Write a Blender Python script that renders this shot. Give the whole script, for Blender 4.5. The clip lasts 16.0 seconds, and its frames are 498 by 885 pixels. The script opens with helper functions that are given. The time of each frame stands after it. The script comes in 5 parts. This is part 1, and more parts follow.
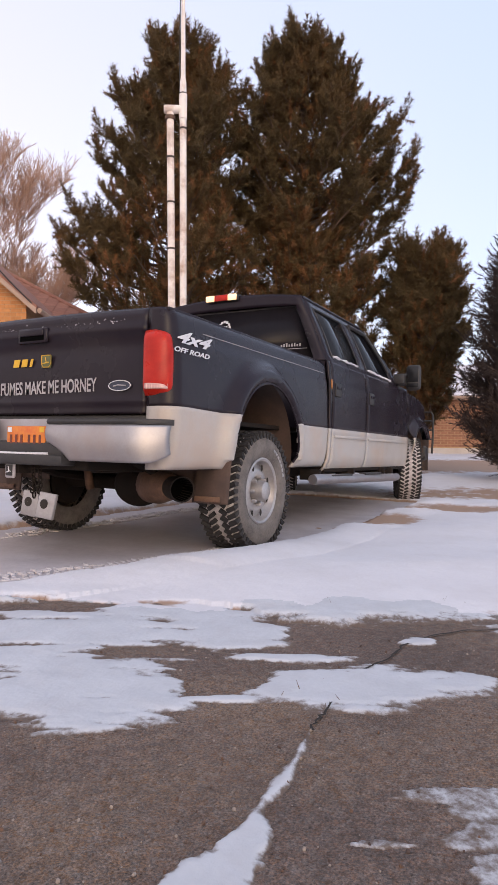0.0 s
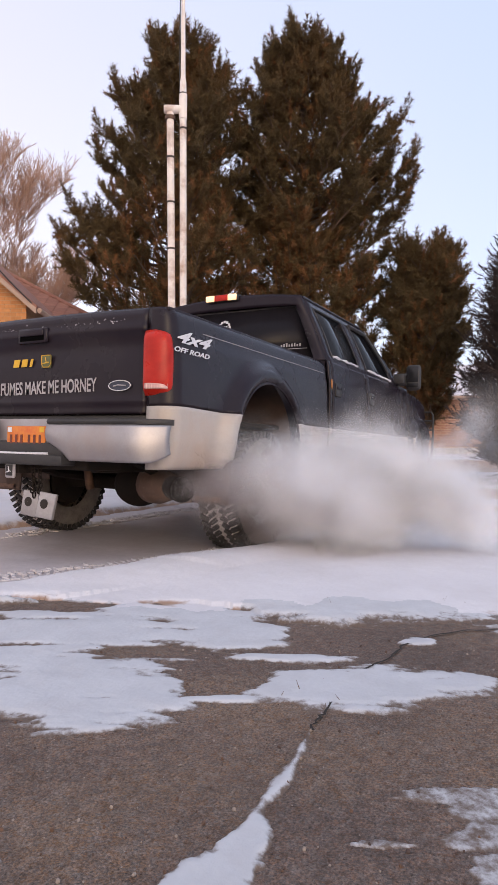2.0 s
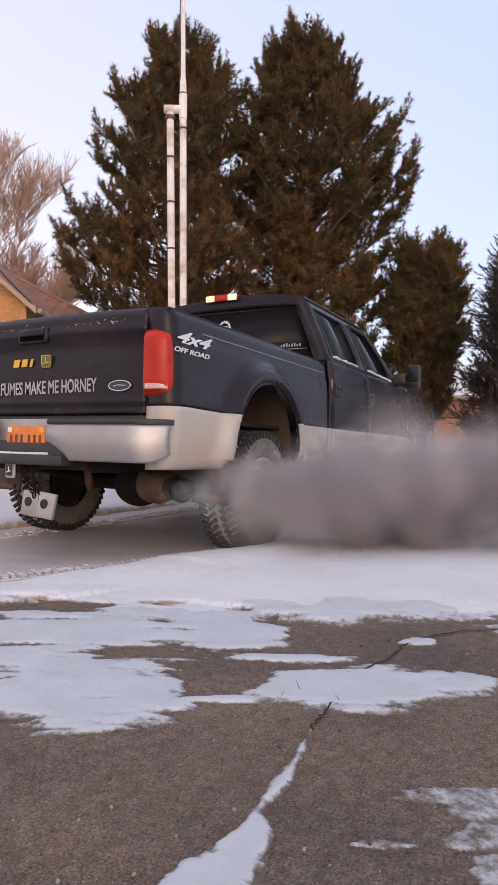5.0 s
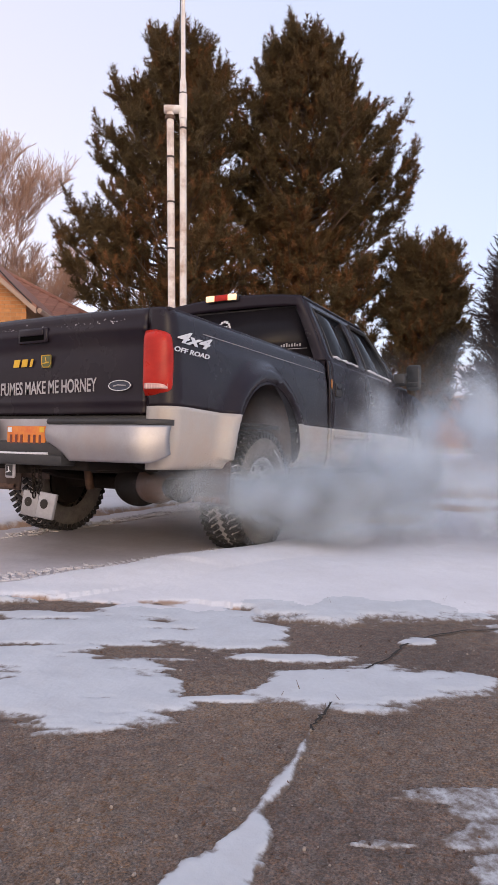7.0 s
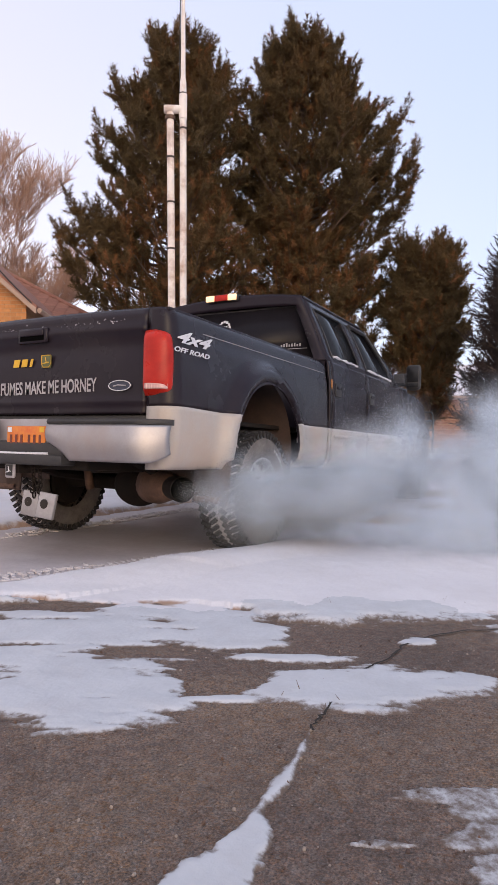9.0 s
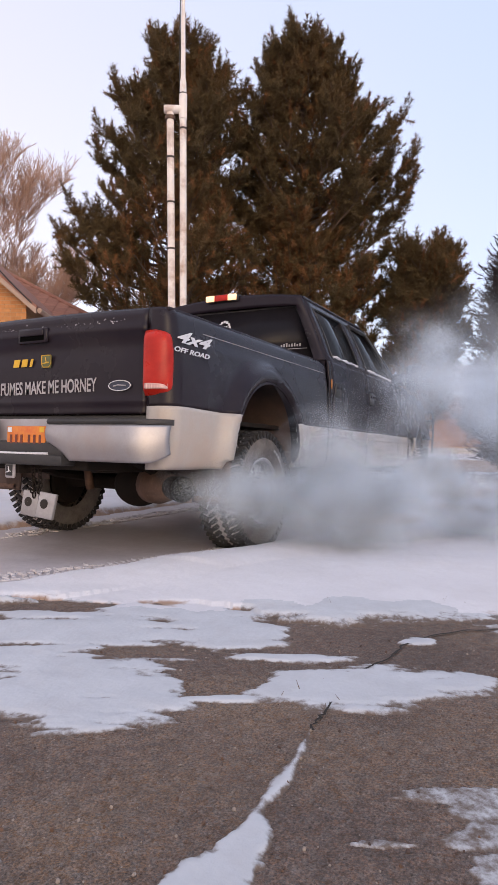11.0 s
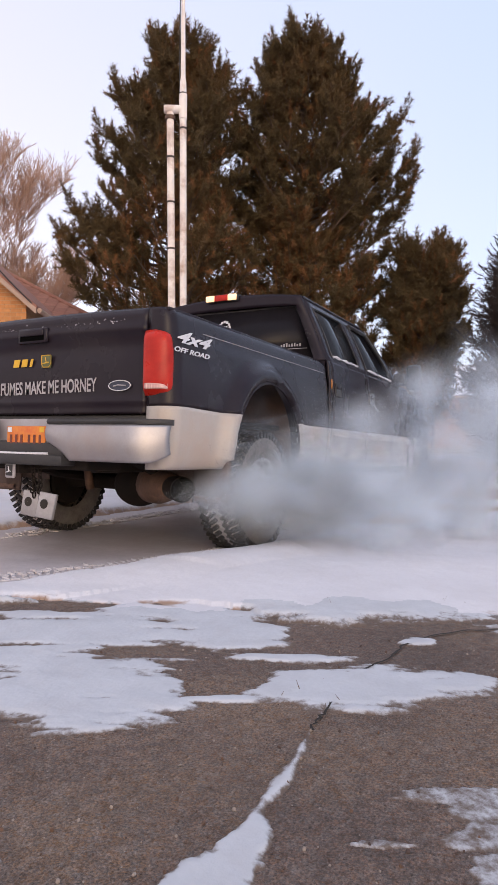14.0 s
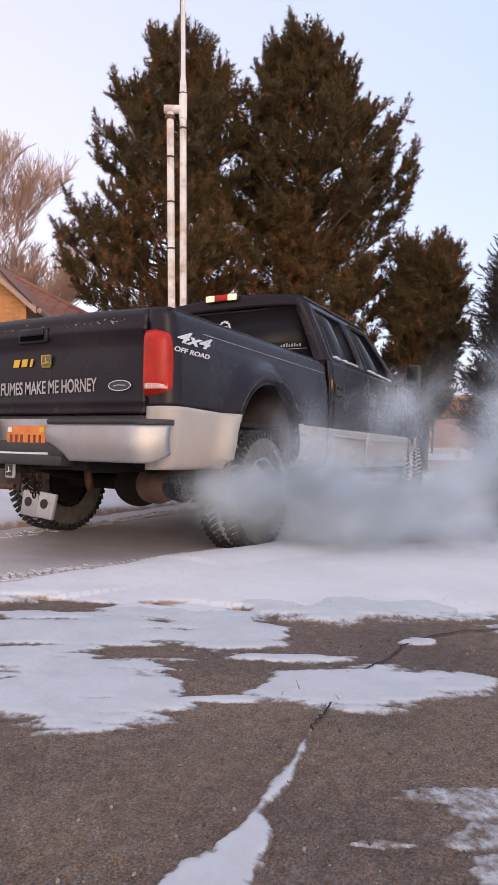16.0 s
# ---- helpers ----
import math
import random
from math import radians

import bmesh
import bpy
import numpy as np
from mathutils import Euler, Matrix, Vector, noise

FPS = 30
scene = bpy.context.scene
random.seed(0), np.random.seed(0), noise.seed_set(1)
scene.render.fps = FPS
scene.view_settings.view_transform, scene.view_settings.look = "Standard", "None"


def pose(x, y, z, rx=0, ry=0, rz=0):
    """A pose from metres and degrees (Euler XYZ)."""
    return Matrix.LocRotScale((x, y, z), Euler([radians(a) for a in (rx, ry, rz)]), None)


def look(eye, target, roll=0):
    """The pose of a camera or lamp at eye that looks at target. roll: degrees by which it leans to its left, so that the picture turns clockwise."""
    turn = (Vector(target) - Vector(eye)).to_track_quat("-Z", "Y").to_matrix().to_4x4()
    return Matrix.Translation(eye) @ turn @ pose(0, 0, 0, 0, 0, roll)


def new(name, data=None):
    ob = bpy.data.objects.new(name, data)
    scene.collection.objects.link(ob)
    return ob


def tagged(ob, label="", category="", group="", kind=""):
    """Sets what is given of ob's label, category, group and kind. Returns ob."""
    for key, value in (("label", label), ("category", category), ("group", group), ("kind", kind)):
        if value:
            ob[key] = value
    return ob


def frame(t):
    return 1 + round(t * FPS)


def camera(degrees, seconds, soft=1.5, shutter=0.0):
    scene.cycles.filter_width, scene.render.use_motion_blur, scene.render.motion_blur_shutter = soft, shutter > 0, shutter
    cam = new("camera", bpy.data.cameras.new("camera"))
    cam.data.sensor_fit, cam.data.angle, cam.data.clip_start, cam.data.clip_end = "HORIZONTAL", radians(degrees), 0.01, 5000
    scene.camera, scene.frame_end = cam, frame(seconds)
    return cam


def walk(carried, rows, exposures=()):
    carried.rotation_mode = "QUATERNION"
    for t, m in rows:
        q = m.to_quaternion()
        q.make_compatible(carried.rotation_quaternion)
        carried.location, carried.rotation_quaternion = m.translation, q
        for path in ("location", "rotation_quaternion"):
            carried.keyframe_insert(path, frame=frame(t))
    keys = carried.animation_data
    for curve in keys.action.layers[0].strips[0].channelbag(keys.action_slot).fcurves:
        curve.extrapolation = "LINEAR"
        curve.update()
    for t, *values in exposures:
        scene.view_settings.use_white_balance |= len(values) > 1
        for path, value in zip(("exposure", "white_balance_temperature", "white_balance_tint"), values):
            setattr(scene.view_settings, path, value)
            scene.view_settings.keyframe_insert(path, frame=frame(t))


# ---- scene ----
# ---------- camera: it stands still on a low support ----------
cam = camera(42.863, 16.0)
EYE = Vector((-3.836, -2.99, 0.631))
HEADING = radians(28.465)
AIM = EYE + Vector((math.cos(HEADING) * math.cos(radians(1.3)), math.sin(HEADING) * math.cos(radians(1.3)), math.sin(radians(1.3))))
walk(cam, [(0.0, look(EYE, AIM, 0.44)), (16.0, look(EYE, AIM, 0.44))],
     exposures=[(0.0, 0.0, 6600, 15), (1.0, 0.0, 6600, 15), (2.5, -0.10, 6600, 15), (9.0, -0.09, 6600, 15), (12.0, -0.06, 6600, 15), (16.0, -0.05, 6600, 15)])
scene.cycles.transparent_max_bounces = 96

# ---------- light: a pale, hazy winter dusk sky and a weak, wide, low sun ----------
world = bpy.data.worlds.new("winter_sky")
scene.world = world
world.use_nodes = True
wt = world.node_tree
sky = wt.nodes.new("ShaderNodeTexSky")
sky.sky_type = "NISHITA"
sky.sun_disc = False
SUN_EL, SUN_AZ = 15.0, 220.0    # degrees: height, and the way towards the sun, counter-clockwise from +x
sky.sun_elevation = radians(SUN_EL)
sky.sun_rotation = radians(90 - SUN_AZ)
sky.dust_density, sky.air_density, sky.ozone_density = 3.0, 1.0, 1.5
back = wt.nodes["Background"]
back.inputs["Strength"].default_value = 0.09
wt.links.new(sky.outputs[0], back.inputs["Color"])
# thin high haze over the whole sky: rosy towards the horizon, pale blue overhead
geo = wt.nodes.new("ShaderNodeTexCoord")
sep = wt.nodes.new("ShaderNodeSeparateXYZ")
wt.links.new(geo.outputs["Generated"], sep.inputs[0])
side = wt.nodes.new("ShaderNodeVectorMath")
side.operation = "DOT_PRODUCT"
side.inputs[1].default_value = (-0.30, 0.62, -0.62)
wt.links.new(geo.outputs["Generated"], side.inputs[0])
rampn = wt.nodes.new("ShaderNodeMapRange")
rampn.inputs["From Min"].default_value, rampn.inputs["From Max"].default_value = -0.55, 0.35
wt.links.new(side.outputs["Value"], rampn.inputs["Value"])
ramp = wt.nodes.new("ShaderNodeMix")
ramp.data_type = "RGBA"
ramp.inputs["A"].default_value = (0.59, 0.69, 0.88, 1)
ramp.inputs["B"].default_value = (0.97, 0.845, 0.83, 1)
wt.links.new(rampn.outputs[0], ramp.inputs["Factor"])
haze = wt.nodes.new("ShaderNodeBackground")
haze.inputs["Strength"].default_value = 1.0
wt.links.new(ramp.outputs["Result"], haze.inputs["Color"])
both = wt.nodes.new("ShaderNodeAddShader")
wt.links.new(back.outputs[0], both.inputs[0])
wt.links.new(haze.outputs[0], both.inputs[1])
wt.links.new(both.outputs[0], wt.nodes["World Output"].inputs["Surface"])
sun = new("sun", bpy.data.lights.new("sun", "SUN"))
sun.data.energy, sun.data.angle, sun.data.color = 0.6, radians(50), (1.0, 0.74, 0.52)
S = Vector((math.cos(radians(SUN_AZ)) * math.cos(radians(SUN_EL)), math.sin(radians(SUN_AZ)) * math.cos(radians(SUN_EL)), math.sin(radians(SUN_EL))))
sun.matrix_world = look(S * 50, (0, 0, 0))


# ---------- materials ----------
def mat(name, base, rough=0.6, metal=0.0, second=None, amount=0.5, scale=6.0, fine=60.0, bump=0.2, dirt=None, dirt_amount=0.0,
        dirt_scale=3.0, coat=0.0, per_piece=0.0, ior=1.5, size=1.0):
    """A worn surface: a base tone that drifts to a second tone, fine grain, relief, and blotches of dirt."""
    m = bpy.data.materials.new(name)
    m.use_nodes = True
    t = m.node_tree
    p = t.nodes["Principled BSDF"]
    co = t.nodes.new("ShaderNodeTexCoord")

    def noise_tex(s, detail=5.0, rough_=0.6):
        n = t.nodes.new("ShaderNodeTexNoise")
        n.inputs["Scale"].default_value, n.inputs["Detail"].default_value, n.inputs["Roughness"].default_value = s, detail, rough_
        t.links.new(co.outputs["Object"], n.inputs["Vector"])
        return n

    def span(src, lo, hi, top=1.0):
        r = t.nodes.new("ShaderNodeMapRange")
        r.inputs["From Min"].default_value, r.inputs["From Max"].default_value, r.inputs["To Max"].default_value = lo, hi, top
        t.links.new(src, r.inputs["Value"])
        return r.outputs[0]

    def blend(fac, a, b):
        x = t.nodes.new("ShaderNodeMix")
        x.data_type = "RGBA"
        t.links.new(fac, x.inputs["Factor"])
        for v, k in ((a, "A"), (b, "B")):
            if isinstance(v, tuple):
                x.inputs[k].default_value = (*v, 1)
            else:
                t.links.new(v, x.inputs[k])
        return x.outputs["Result"]

    second = second or tuple(c * 0.6 for c in base)
    wide, tight = noise_tex(scale), noise_tex(fine, 3.0)
    col = blend(span(wide.outputs["Fac"], 0.35, 0.7, amount), base, second)
    col = blend(span(tight.outputs["Fac"], 0.35, 0.75, amount * 0.5), col, second)
    if dirt:
        d = noise_tex(dirt_scale, 8.0, 0.65)
        col = blend(span(d.outputs["Fac"], 0.48, 0.68, dirt_amount), col, dirt)
    if per_piece:
        info = t.nodes.new("ShaderNodeObjectInfo")
        hs = t.nodes.new("ShaderNodeHueSaturation")
        t.links.new(col, hs.inputs["Color"])
        t.links.new(span(info.outputs["Random"], -0.0, 1.0), hs.inputs["Value"])
        r = hs.inputs["Value"].links[0].from_node
        r.inputs["To Min"].default_value, r.inputs["To Max"].default_value = 1 - per_piece, 1 + per_piece
        col = hs.outputs["Color"]
    t.links.new(col, p.inputs["Base Color"])
    p.inputs["Metallic"].default_value = metal
    p.inputs["IOR"].default_value = ior
    p.inputs["Coat Weight"].default_value = coat
    p.inputs["Coat Roughness"].default_value = 0.15
    rr = t.nodes.new("ShaderNodeMapRange")
    rr.inputs["To Min"].default_value, rr.inputs["To Max"].default_value = max(0.02, rough - 0.12), min(1, rough + 0.15)
    t.links.new(wide.outputs["Fac"], rr.inputs["Value"])
    t.links.new(rr.outputs[0], p.inputs["Roughness"])
    if bump:
        b = t.nodes.new("ShaderNodeBump")
        b.inputs["Strength"].default_value, b.inputs["Distance"].default_value = bump, 0.01 * size
        t.links.new(tight.outputs["Fac"], b.inputs["Height"])
        t.links.new(b.outputs[0], p.inputs["Normal"])
    return m


def stony(name):
    """Weathered chip asphalt: brown binder, close-set stones of two sizes and several tones, stains."""
    m = mat(name, (0.143, 0.096, 0.075), 0.9, second=(0.086, 0.060, 0.049), amount=0.8, scale=2.6, fine=120, bump=0.0, dirt=(0.176, 0.116, 0.078), dirt_amount=0.8, dirt_scale=1.1)
    t = m.node_tree
    p = t.nodes["Principled BSDF"]
    old = p.inputs["Base Color"].links[0].from_socket
    co = t.nodes.new("ShaderNodeTexCoord")
    heights = []
    for size, lo, hi in ((260, 0.82, 1.2), (95, 0.92, 1.08)):
        v = t.nodes.new("ShaderNodeTexVoronoi")
        v.inputs["Scale"].default_value = size
        t.links.new(co.outputs["Object"], v.inputs["Vector"])
        sepc = t.nodes.new("ShaderNodeSeparateColor")
        t.links.new(v.outputs["Color"], sepc.inputs[0])
        hs = t.nodes.new("ShaderNodeHueSaturation")
        for ch, key, a, b in ((0, "Value", lo, hi), (1, "Saturation", 0.75, 1.2)):
            r = t.nodes.new("ShaderNodeMapRange")
            r.inputs["To Min"].default_value, r.inputs["To Max"].default_value = a, b
            t.links.new(sepc.outputs[ch], r.inputs["Value"])
            t.links.new(r.outputs[0], hs.inputs[key])
        t.links.new(old, hs.inputs["Color"])
        old = hs.outputs["Color"]
        heights.append(v.outputs["Distance"])
    for size, rough_, lo, hi in ((170, 0.8, 0.25, 1.85), (28, 0.7, 0.72, 1.30)):      # coarse and broad grain
        n = t.nodes.new("ShaderNodeTexNoise")
        n.inputs["Scale"].default_value, n.inputs["Detail"].default_value, n.inputs["Roughness"].default_value = size, 3.0, rough_
        t.links.new(co.outputs["Object"], n.inputs["Vector"])
        r = t.nodes.new("ShaderNodeMapRange")
        r.inputs["From Min"].default_value, r.inputs["From Max"].default_value = 0.28, 0.72
        r.inputs["To Min"].default_value, r.inputs["To Max"].default_value = lo, hi
        t.links.new(n.outputs["Fac"], r.inputs["Value"])
        hs = t.nodes.new("ShaderNodeHueSaturation")
        t.links.new(r.outputs[0], hs.inputs["Value"])
        t.links.new(old, hs.inputs["Color"])
        old = hs.outputs["Color"]
    t.links.new(old, p.inputs["Base Color"])
    b = t.nodes.new("ShaderNodeBump")
    b.invert = True
    b.inputs["Strength"].default_value, b.inputs["Distance"].default_value = 0.6, 0.004
    t.links.new(heights[0], b.inputs["Height"])
    t.links.new(b.outputs[0], p.inputs["Normal"])
    return m


def thinning(m, under, tight=38.0):
    """Lets the ground's colour come through where the snow lies thin (its 'thick' attribute), in grains and streaks."""
    t = m.node_tree
    p = t.nodes["Principled BSDF"]
    old = p.inputs["Base Color"].links[0].from_socket
    at = t.nodes.new("ShaderNodeAttribute")
    at.attribute_name = "thick"
    co = t.nodes.new("ShaderNodeTexCoord")
    n = t.nodes.new("ShaderNodeTexNoise")
    n.inputs["Scale"].default_value, n.inputs["Detail"].default_value, n.inputs["Roughness"].default_value = tight, 6.0, 0.7
    t.links.new(co.outputs["Object"], n.inputs["Vector"])
    add = t.nodes.new("ShaderNodeMath")
    add.operation = "MULTIPLY_ADD"
    add.inputs[1].default_value = 1.2
    t.links.new(n.outputs["Fac"], add.inputs[0])
    t.links.new(at.outputs["Fac"], add.inputs[2])
    r = t.nodes.new("ShaderNodeMapRange")
    r.interpolation_type = "SMOOTHSTEP"
    r.inputs["From Min"].default_value, r.inputs["From Max"].default_value = 0.62, 1.12
    t.links.new(add.outputs[0], r.inputs["Value"])
    mx = t.nodes.new("ShaderNodeMix")
    mx.data_type = "RGBA"
    mx.inputs["A"].default_value = (*under, 1)
    t.links.new(old, mx.inputs["B"])
    t.links.new(r.outputs[0], mx.inputs["Factor"])
    t.links.new(mx.outputs["Result"], p.inputs["Base Color"])
    return m


M = {}
M["asphalt"] = stony("weathered_asphalt")
M["snow"] = mat("fresh_snow", (0.70, 0.67, 0.69), 0.85, second=(0.58, 0.555, 0.575), amount=0.6, scale=1.4, fine=45, bump=0.25, dirt=(0.52, 0.49, 0.49), dirt_amount=0.4, dirt_scale=2.5)
M["thin_snow"] = mat("thin_icy_snow", (0.575, 0.58, 0.605), 0.75, second=(0.47, 0.475, 0.50), amount=0.7, scale=5, fine=60, bump=0.25, dirt=(0.46, 0.445, 0.46), dirt_amount=0.4, dirt_scale=7)
thinning(M["thin_snow"], (0.128, 0.088, 0.066))
M["bank"] = thinning(mat("snow_bank", (0.70, 0.68, 0.70), 0.85, second=(0.61, 0.585, 0.605), amount=0.6, scale=1.4, fine=45, bump=0.25, dirt=(0.54, 0.51, 0.51), dirt_amount=0.35, dirt_scale=2.5), (0.36, 0.235, 0.165), 7.0)
M["packed"] = mat("packed_dirty_snow", (0.54, 0.49, 0.50), 0.6, second=(0.39, 0.345, 0.345), amount=0.8, scale=1.2, fine=30, bump=0.25, dirt=(0.60, 0.57, 0.58), dirt_amount=0.8, dirt_scale=1.1)
M["clod"] = mat("loose_snow_clods", (0.60, 0.56, 0.57), 0.85, second=(0.42, 0.38, 0.38), amount=0.9, scale=9, fine=60, bump=0.3)
M["dirt"] = mat("frozen_dirt_and_grass", (0.47, 0.32, 0.235), 0.95, second=(0.30, 0.19, 0.135), amount=0.8, scale=4, fine=60, bump=0.6, dirt=(0.66, 0.60, 0.56), dirt_amount=0.9, dirt_scale=5.0)
# near-black for the sooty bore, and for shade put into recesses as colour
M["soot_shade"] = mat("black_soot_and_shade", (0.004, 0.004, 0.004), 0.95, bump=0.0, ior=1.05)
M["crack"] = mat("dark_crack_and_hole", (0.03, 0.024, 0.02), 0.95)
M["paint"] = mat("dark_blue_grey_car_paint", (0.016, 0.0105, 0.017), 0.24, second=(0.022, 0.018, 0.023), amount=0.8, scale=2.2, fine=120, bump=0.02, dirt=(0.060, 0.047, 0.044), dirt_amount=0.22, dirt_scale=1.6, ior=1.28)
M["tan"] = mat("dusty_beige_car_paint", (0.455, 0.43, 0.41), 0.42, second=(0.385, 0.355, 0.33), amount=0.7, scale=2.5, fine=90, bump=0.03, dirt=(0.50, 0.29, 0.15), dirt_amount=0.34, dirt_scale=1.7, coat=0.2)
M["black"] = mat("black_plastic", (0.018, 0.017, 0.018), 0.55, second=(0.05, 0.045, 0.043), amount=0.7, scale=9, fine=150, bump=0.1)
M["under"] = mat("dirty_undercarriage_steel", (0.014, 0.012, 0.011), 0.8, second=(0.028, 0.020, 0.016), amount=0.8, scale=7, fine=80, bump=0.3, ior=1.25)
M["rust"] = mat("rusty_brown_steel", (0.13, 0.066, 0.040), 0.7, second=(0.07, 0.042, 0.03), amount=0.9, scale=9, fine=80, bump=0.4, dirt=(0.36, 0.20, 0.12), dirt_amount=0.35, dirt_scale=6)
M["liner"] = mat("brown_dusty_liner", (0.10, 0.062, 0.048), 0.85, second=(0.05, 0.034, 0.03), amount=0.8, scale=5, fine=70, bump=0.2)
M["chrome"] = mat("dusty_chrome", (0.47, 0.445, 0.45), 0.50, 1.0, second=(0.36, 0.33, 0.325), amount=0.7, scale=4, fine=90, bump=0.03, dirt=(0.42, 0.34, 0.30), dirt_amount=0.55, dirt_scale=3.5)
M["steel"] = mat("grey_painted_steel", (0.50, 0.475, 0.465), 0.42, 0.7, second=(0.33, 0.30, 0.29), amount=0.8, scale=8, fine=90, bump=0.1)
M["rubber"] = mat("dusty_tyre_rubber", (0.065, 0.056, 0.052), 0.85, second=(0.24, 0.21, 0.19), amount=0.75, scale=7, fine=80, bump=0.25)
M["lug"] = mat("black_tread_rubber", (0.014, 0.013, 0.014), 0.85, second=(0.045, 0.040, 0.040), amount=0.6, scale=12, fine=90, bump=0.25)
M["tire_snow"] = mat("snow_packed_in_tread", (0.66, 0.62, 0.62), 0.9, second=(0.30, 0.26, 0.25), amount=0.9, scale=22, fine=120, bump=0.5)
M["letter_white"] = mat("white_vinyl", (0.72, 0.71, 0.74), 0.5, second=(0.60, 0.58, 0.60), bump=0.0)
M["letter_grey"] = mat("faded_grey_vinyl", (0.42, 0.39, 0.41), 0.5, second=(0.32, 0.30, 0.31), bump=0.0)
M["yellow"] = mat("yellow_vinyl", (0.72, 0.42, 0.03), 0.5, second=(0.6, 0.34, 0.02), bump=0.0)
M["green"] = mat("green_badge", (0.12, 0.13, 0.05), 0.5, bump=0.0)
M["plate"] = mat("orange_plate", (0.60, 0.12, 0.025), 0.45, second=(0.72, 0.26, 0.035), amount=0.9, scale=11, bump=0.02)
M["plate_ink"] = mat("dark_red_ink", (0.16, 0.035, 0.02), 0.5, bump=0.0)
M["navy"] = mat("dark_blue_enamel", (0.03, 0.035, 0.06), 0.3, bump=0.0)
M["red_lens"] = mat("red_tail_lens", (0.56, 0.030, 0.016), 0.28, second=(0.34, 0.012, 0.007), amount=0.9, scale=9, fine=200, bump=0.06, ior=1.35)
M["clear_lens"] = mat("pinkish_reverse_lens", (0.60, 0.36, 0.34), 0.2, second=(0.48, 0.25, 0.235), amount=0.6, scale=40, fine=250, bump=0.1, coat=0.5)
M["amber"] = mat("amber_marker", (0.45, 0.16, 0.03), 0.3, bump=0.0)
M["glass"] = mat("dark_tinted_glass", (0.012, 0.012, 0.014), 0.10, second=(0.02, 0.02, 0.022), amount=0.5, scale=3, bump=0.0, ior=1.33, dirt=(0.10, 0.09, 0.09), dirt_amount=0.18, dirt_scale=2.5)
M["rear_glass"] = mat("very_dark_rear_glass", (0.012, 0.011, 0.014), 0.15, second=(0.02, 0.018, 0.022), amount=0.5, scale=3, bump=0.0, ior=1.18)
M["pole"] = mat("weathered_white_pole_paint", (0.82, 0.75, 0.70), 0.6, second=(0.72, 0.63, 0.57), amount=0.7, scale=2.5, fine=60, bump=0.1, dirt=(0.36, 0.20, 0.13), dirt_amount=0.75, dirt_scale=3.2)
M["band"] = mat("dark_iron_band", (0.08, 0.06, 0.055), 0.7)
M["bark"] = mat("pine_bark", (0.12, 0.075, 0.05), 0.95, second=(0.06, 0.04, 0.03), amount=0.8, scale=8, fine=50, bump=0.8)
M["needle"] = mat("pine_needles", (0.150, 0.100, 0.047), 0.75, second=(0.076, 0.056, 0.029), amount=0.9, scale=0.9, fine=8, bump=0.0, dirt=(0.185, 0.098, 0.038), dirt_amount=0.75, dirt_scale=0.45, ior=1.2)
M["needle_brown"] = mat("brown_pine_needles", (0.26, 0.122, 0.050), 0.8, second=(0.155, 0.076, 0.034), amount=0.9, scale=1.2, fine=9, bump=0.0, ior=1.2)
M["juniper"] = mat("dark_juniper_needles", (0.072, 0.052, 0.046), 0.8, second=(0.045, 0.036, 0.034), amount=0.8, scale=1.5, fine=9, bump=0.0, ior=1.2)
M["twig"] = mat("bare_rosy_twigs", (0.46, 0.285, 0.205), 0.9, second=(0.36, 0.22, 0.155), amount=0.7, scale=2, fine=20, bump=0.0)
M["limb"] = mat("bare_grey_limbs", (0.22, 0.15, 0.12), 0.9, second=(0.14, 0.095, 0.075), amount=0.7, scale=3, fine=30, bump=0.3)
M["brick"] = mat("orange_brick", (0.56, 0.25, 0.085), 0.85, second=(0.44, 0.18, 0.065), amount=0.8, scale=5, fine=60, bump=0.3, per_piece=0.14)
# darker copy of the orange brick, the far wall's shade put into its colour
M["shaded_brick"] = mat("shaded_brick", (0.36, 0.18, 0.11), 0.85, second=(0.27, 0.125, 0.075), amount=0.8, scale=5, fine=60, bump=0.3, per_piece=0.14)
M["mortar"] = mat("pale_mortar", (0.48, 0.30, 0.17), 0.95, second=(0.38, 0.24, 0.14), bump=0.3)
M["shingle"] = mat("brown_asphalt_shingles", (0.33, 0.150, 0.105), 0.9, second=(0.23, 0.105, 0.075), amount=0.8, scale=6, fine=40, bump=0.5, per_piece=0.12)
M["trim"] = mat("weathered_brown_trim", (0.42, 0.29, 0.22), 0.7, second=(0.29, 0.19, 0.14), amount=0.8, scale=4, fine=50, bump=0.1)
M["concrete"] = mat("pale_concrete", (0.55, 0.50, 0.46), 0.9, second=(0.42, 0.37, 0.33), amount=0.7, scale=3, fine=60, bump=0.3)
M["chip"] = mat("pale_stone_chips", (0.34, 0.28, 0.24), 0.9, second=(0.24, 0.19, 0.16), amount=0.8, scale=30, fine=90, bump=0.1)
M["cable"] = mat("black_cable", (0.03, 0.028, 0.028), 0.7, bump=0.0)
M["straw"] = mat("dry_grass", (0.13, 0.085, 0.06), 0.9, second=(0.16, 0.10, 0.07), bump=0.0)
lit = bpy.data.materials.new("lit_lamp_lens")
lit.use_nodes = True
lp = lit.node_tree.nodes["Principled BSDF"]
lp.inputs["Base Color"].default_value, lp.inputs["Roughness"].default_value = (0.9, 0.7, 0.5, 1), 0.3
lp.inputs["Emission Color"].default_value, lp.inputs["Emission Strength"].default_value = (1.0, 0.62, 0.28, 1), 1.1
M["lit"] = lit


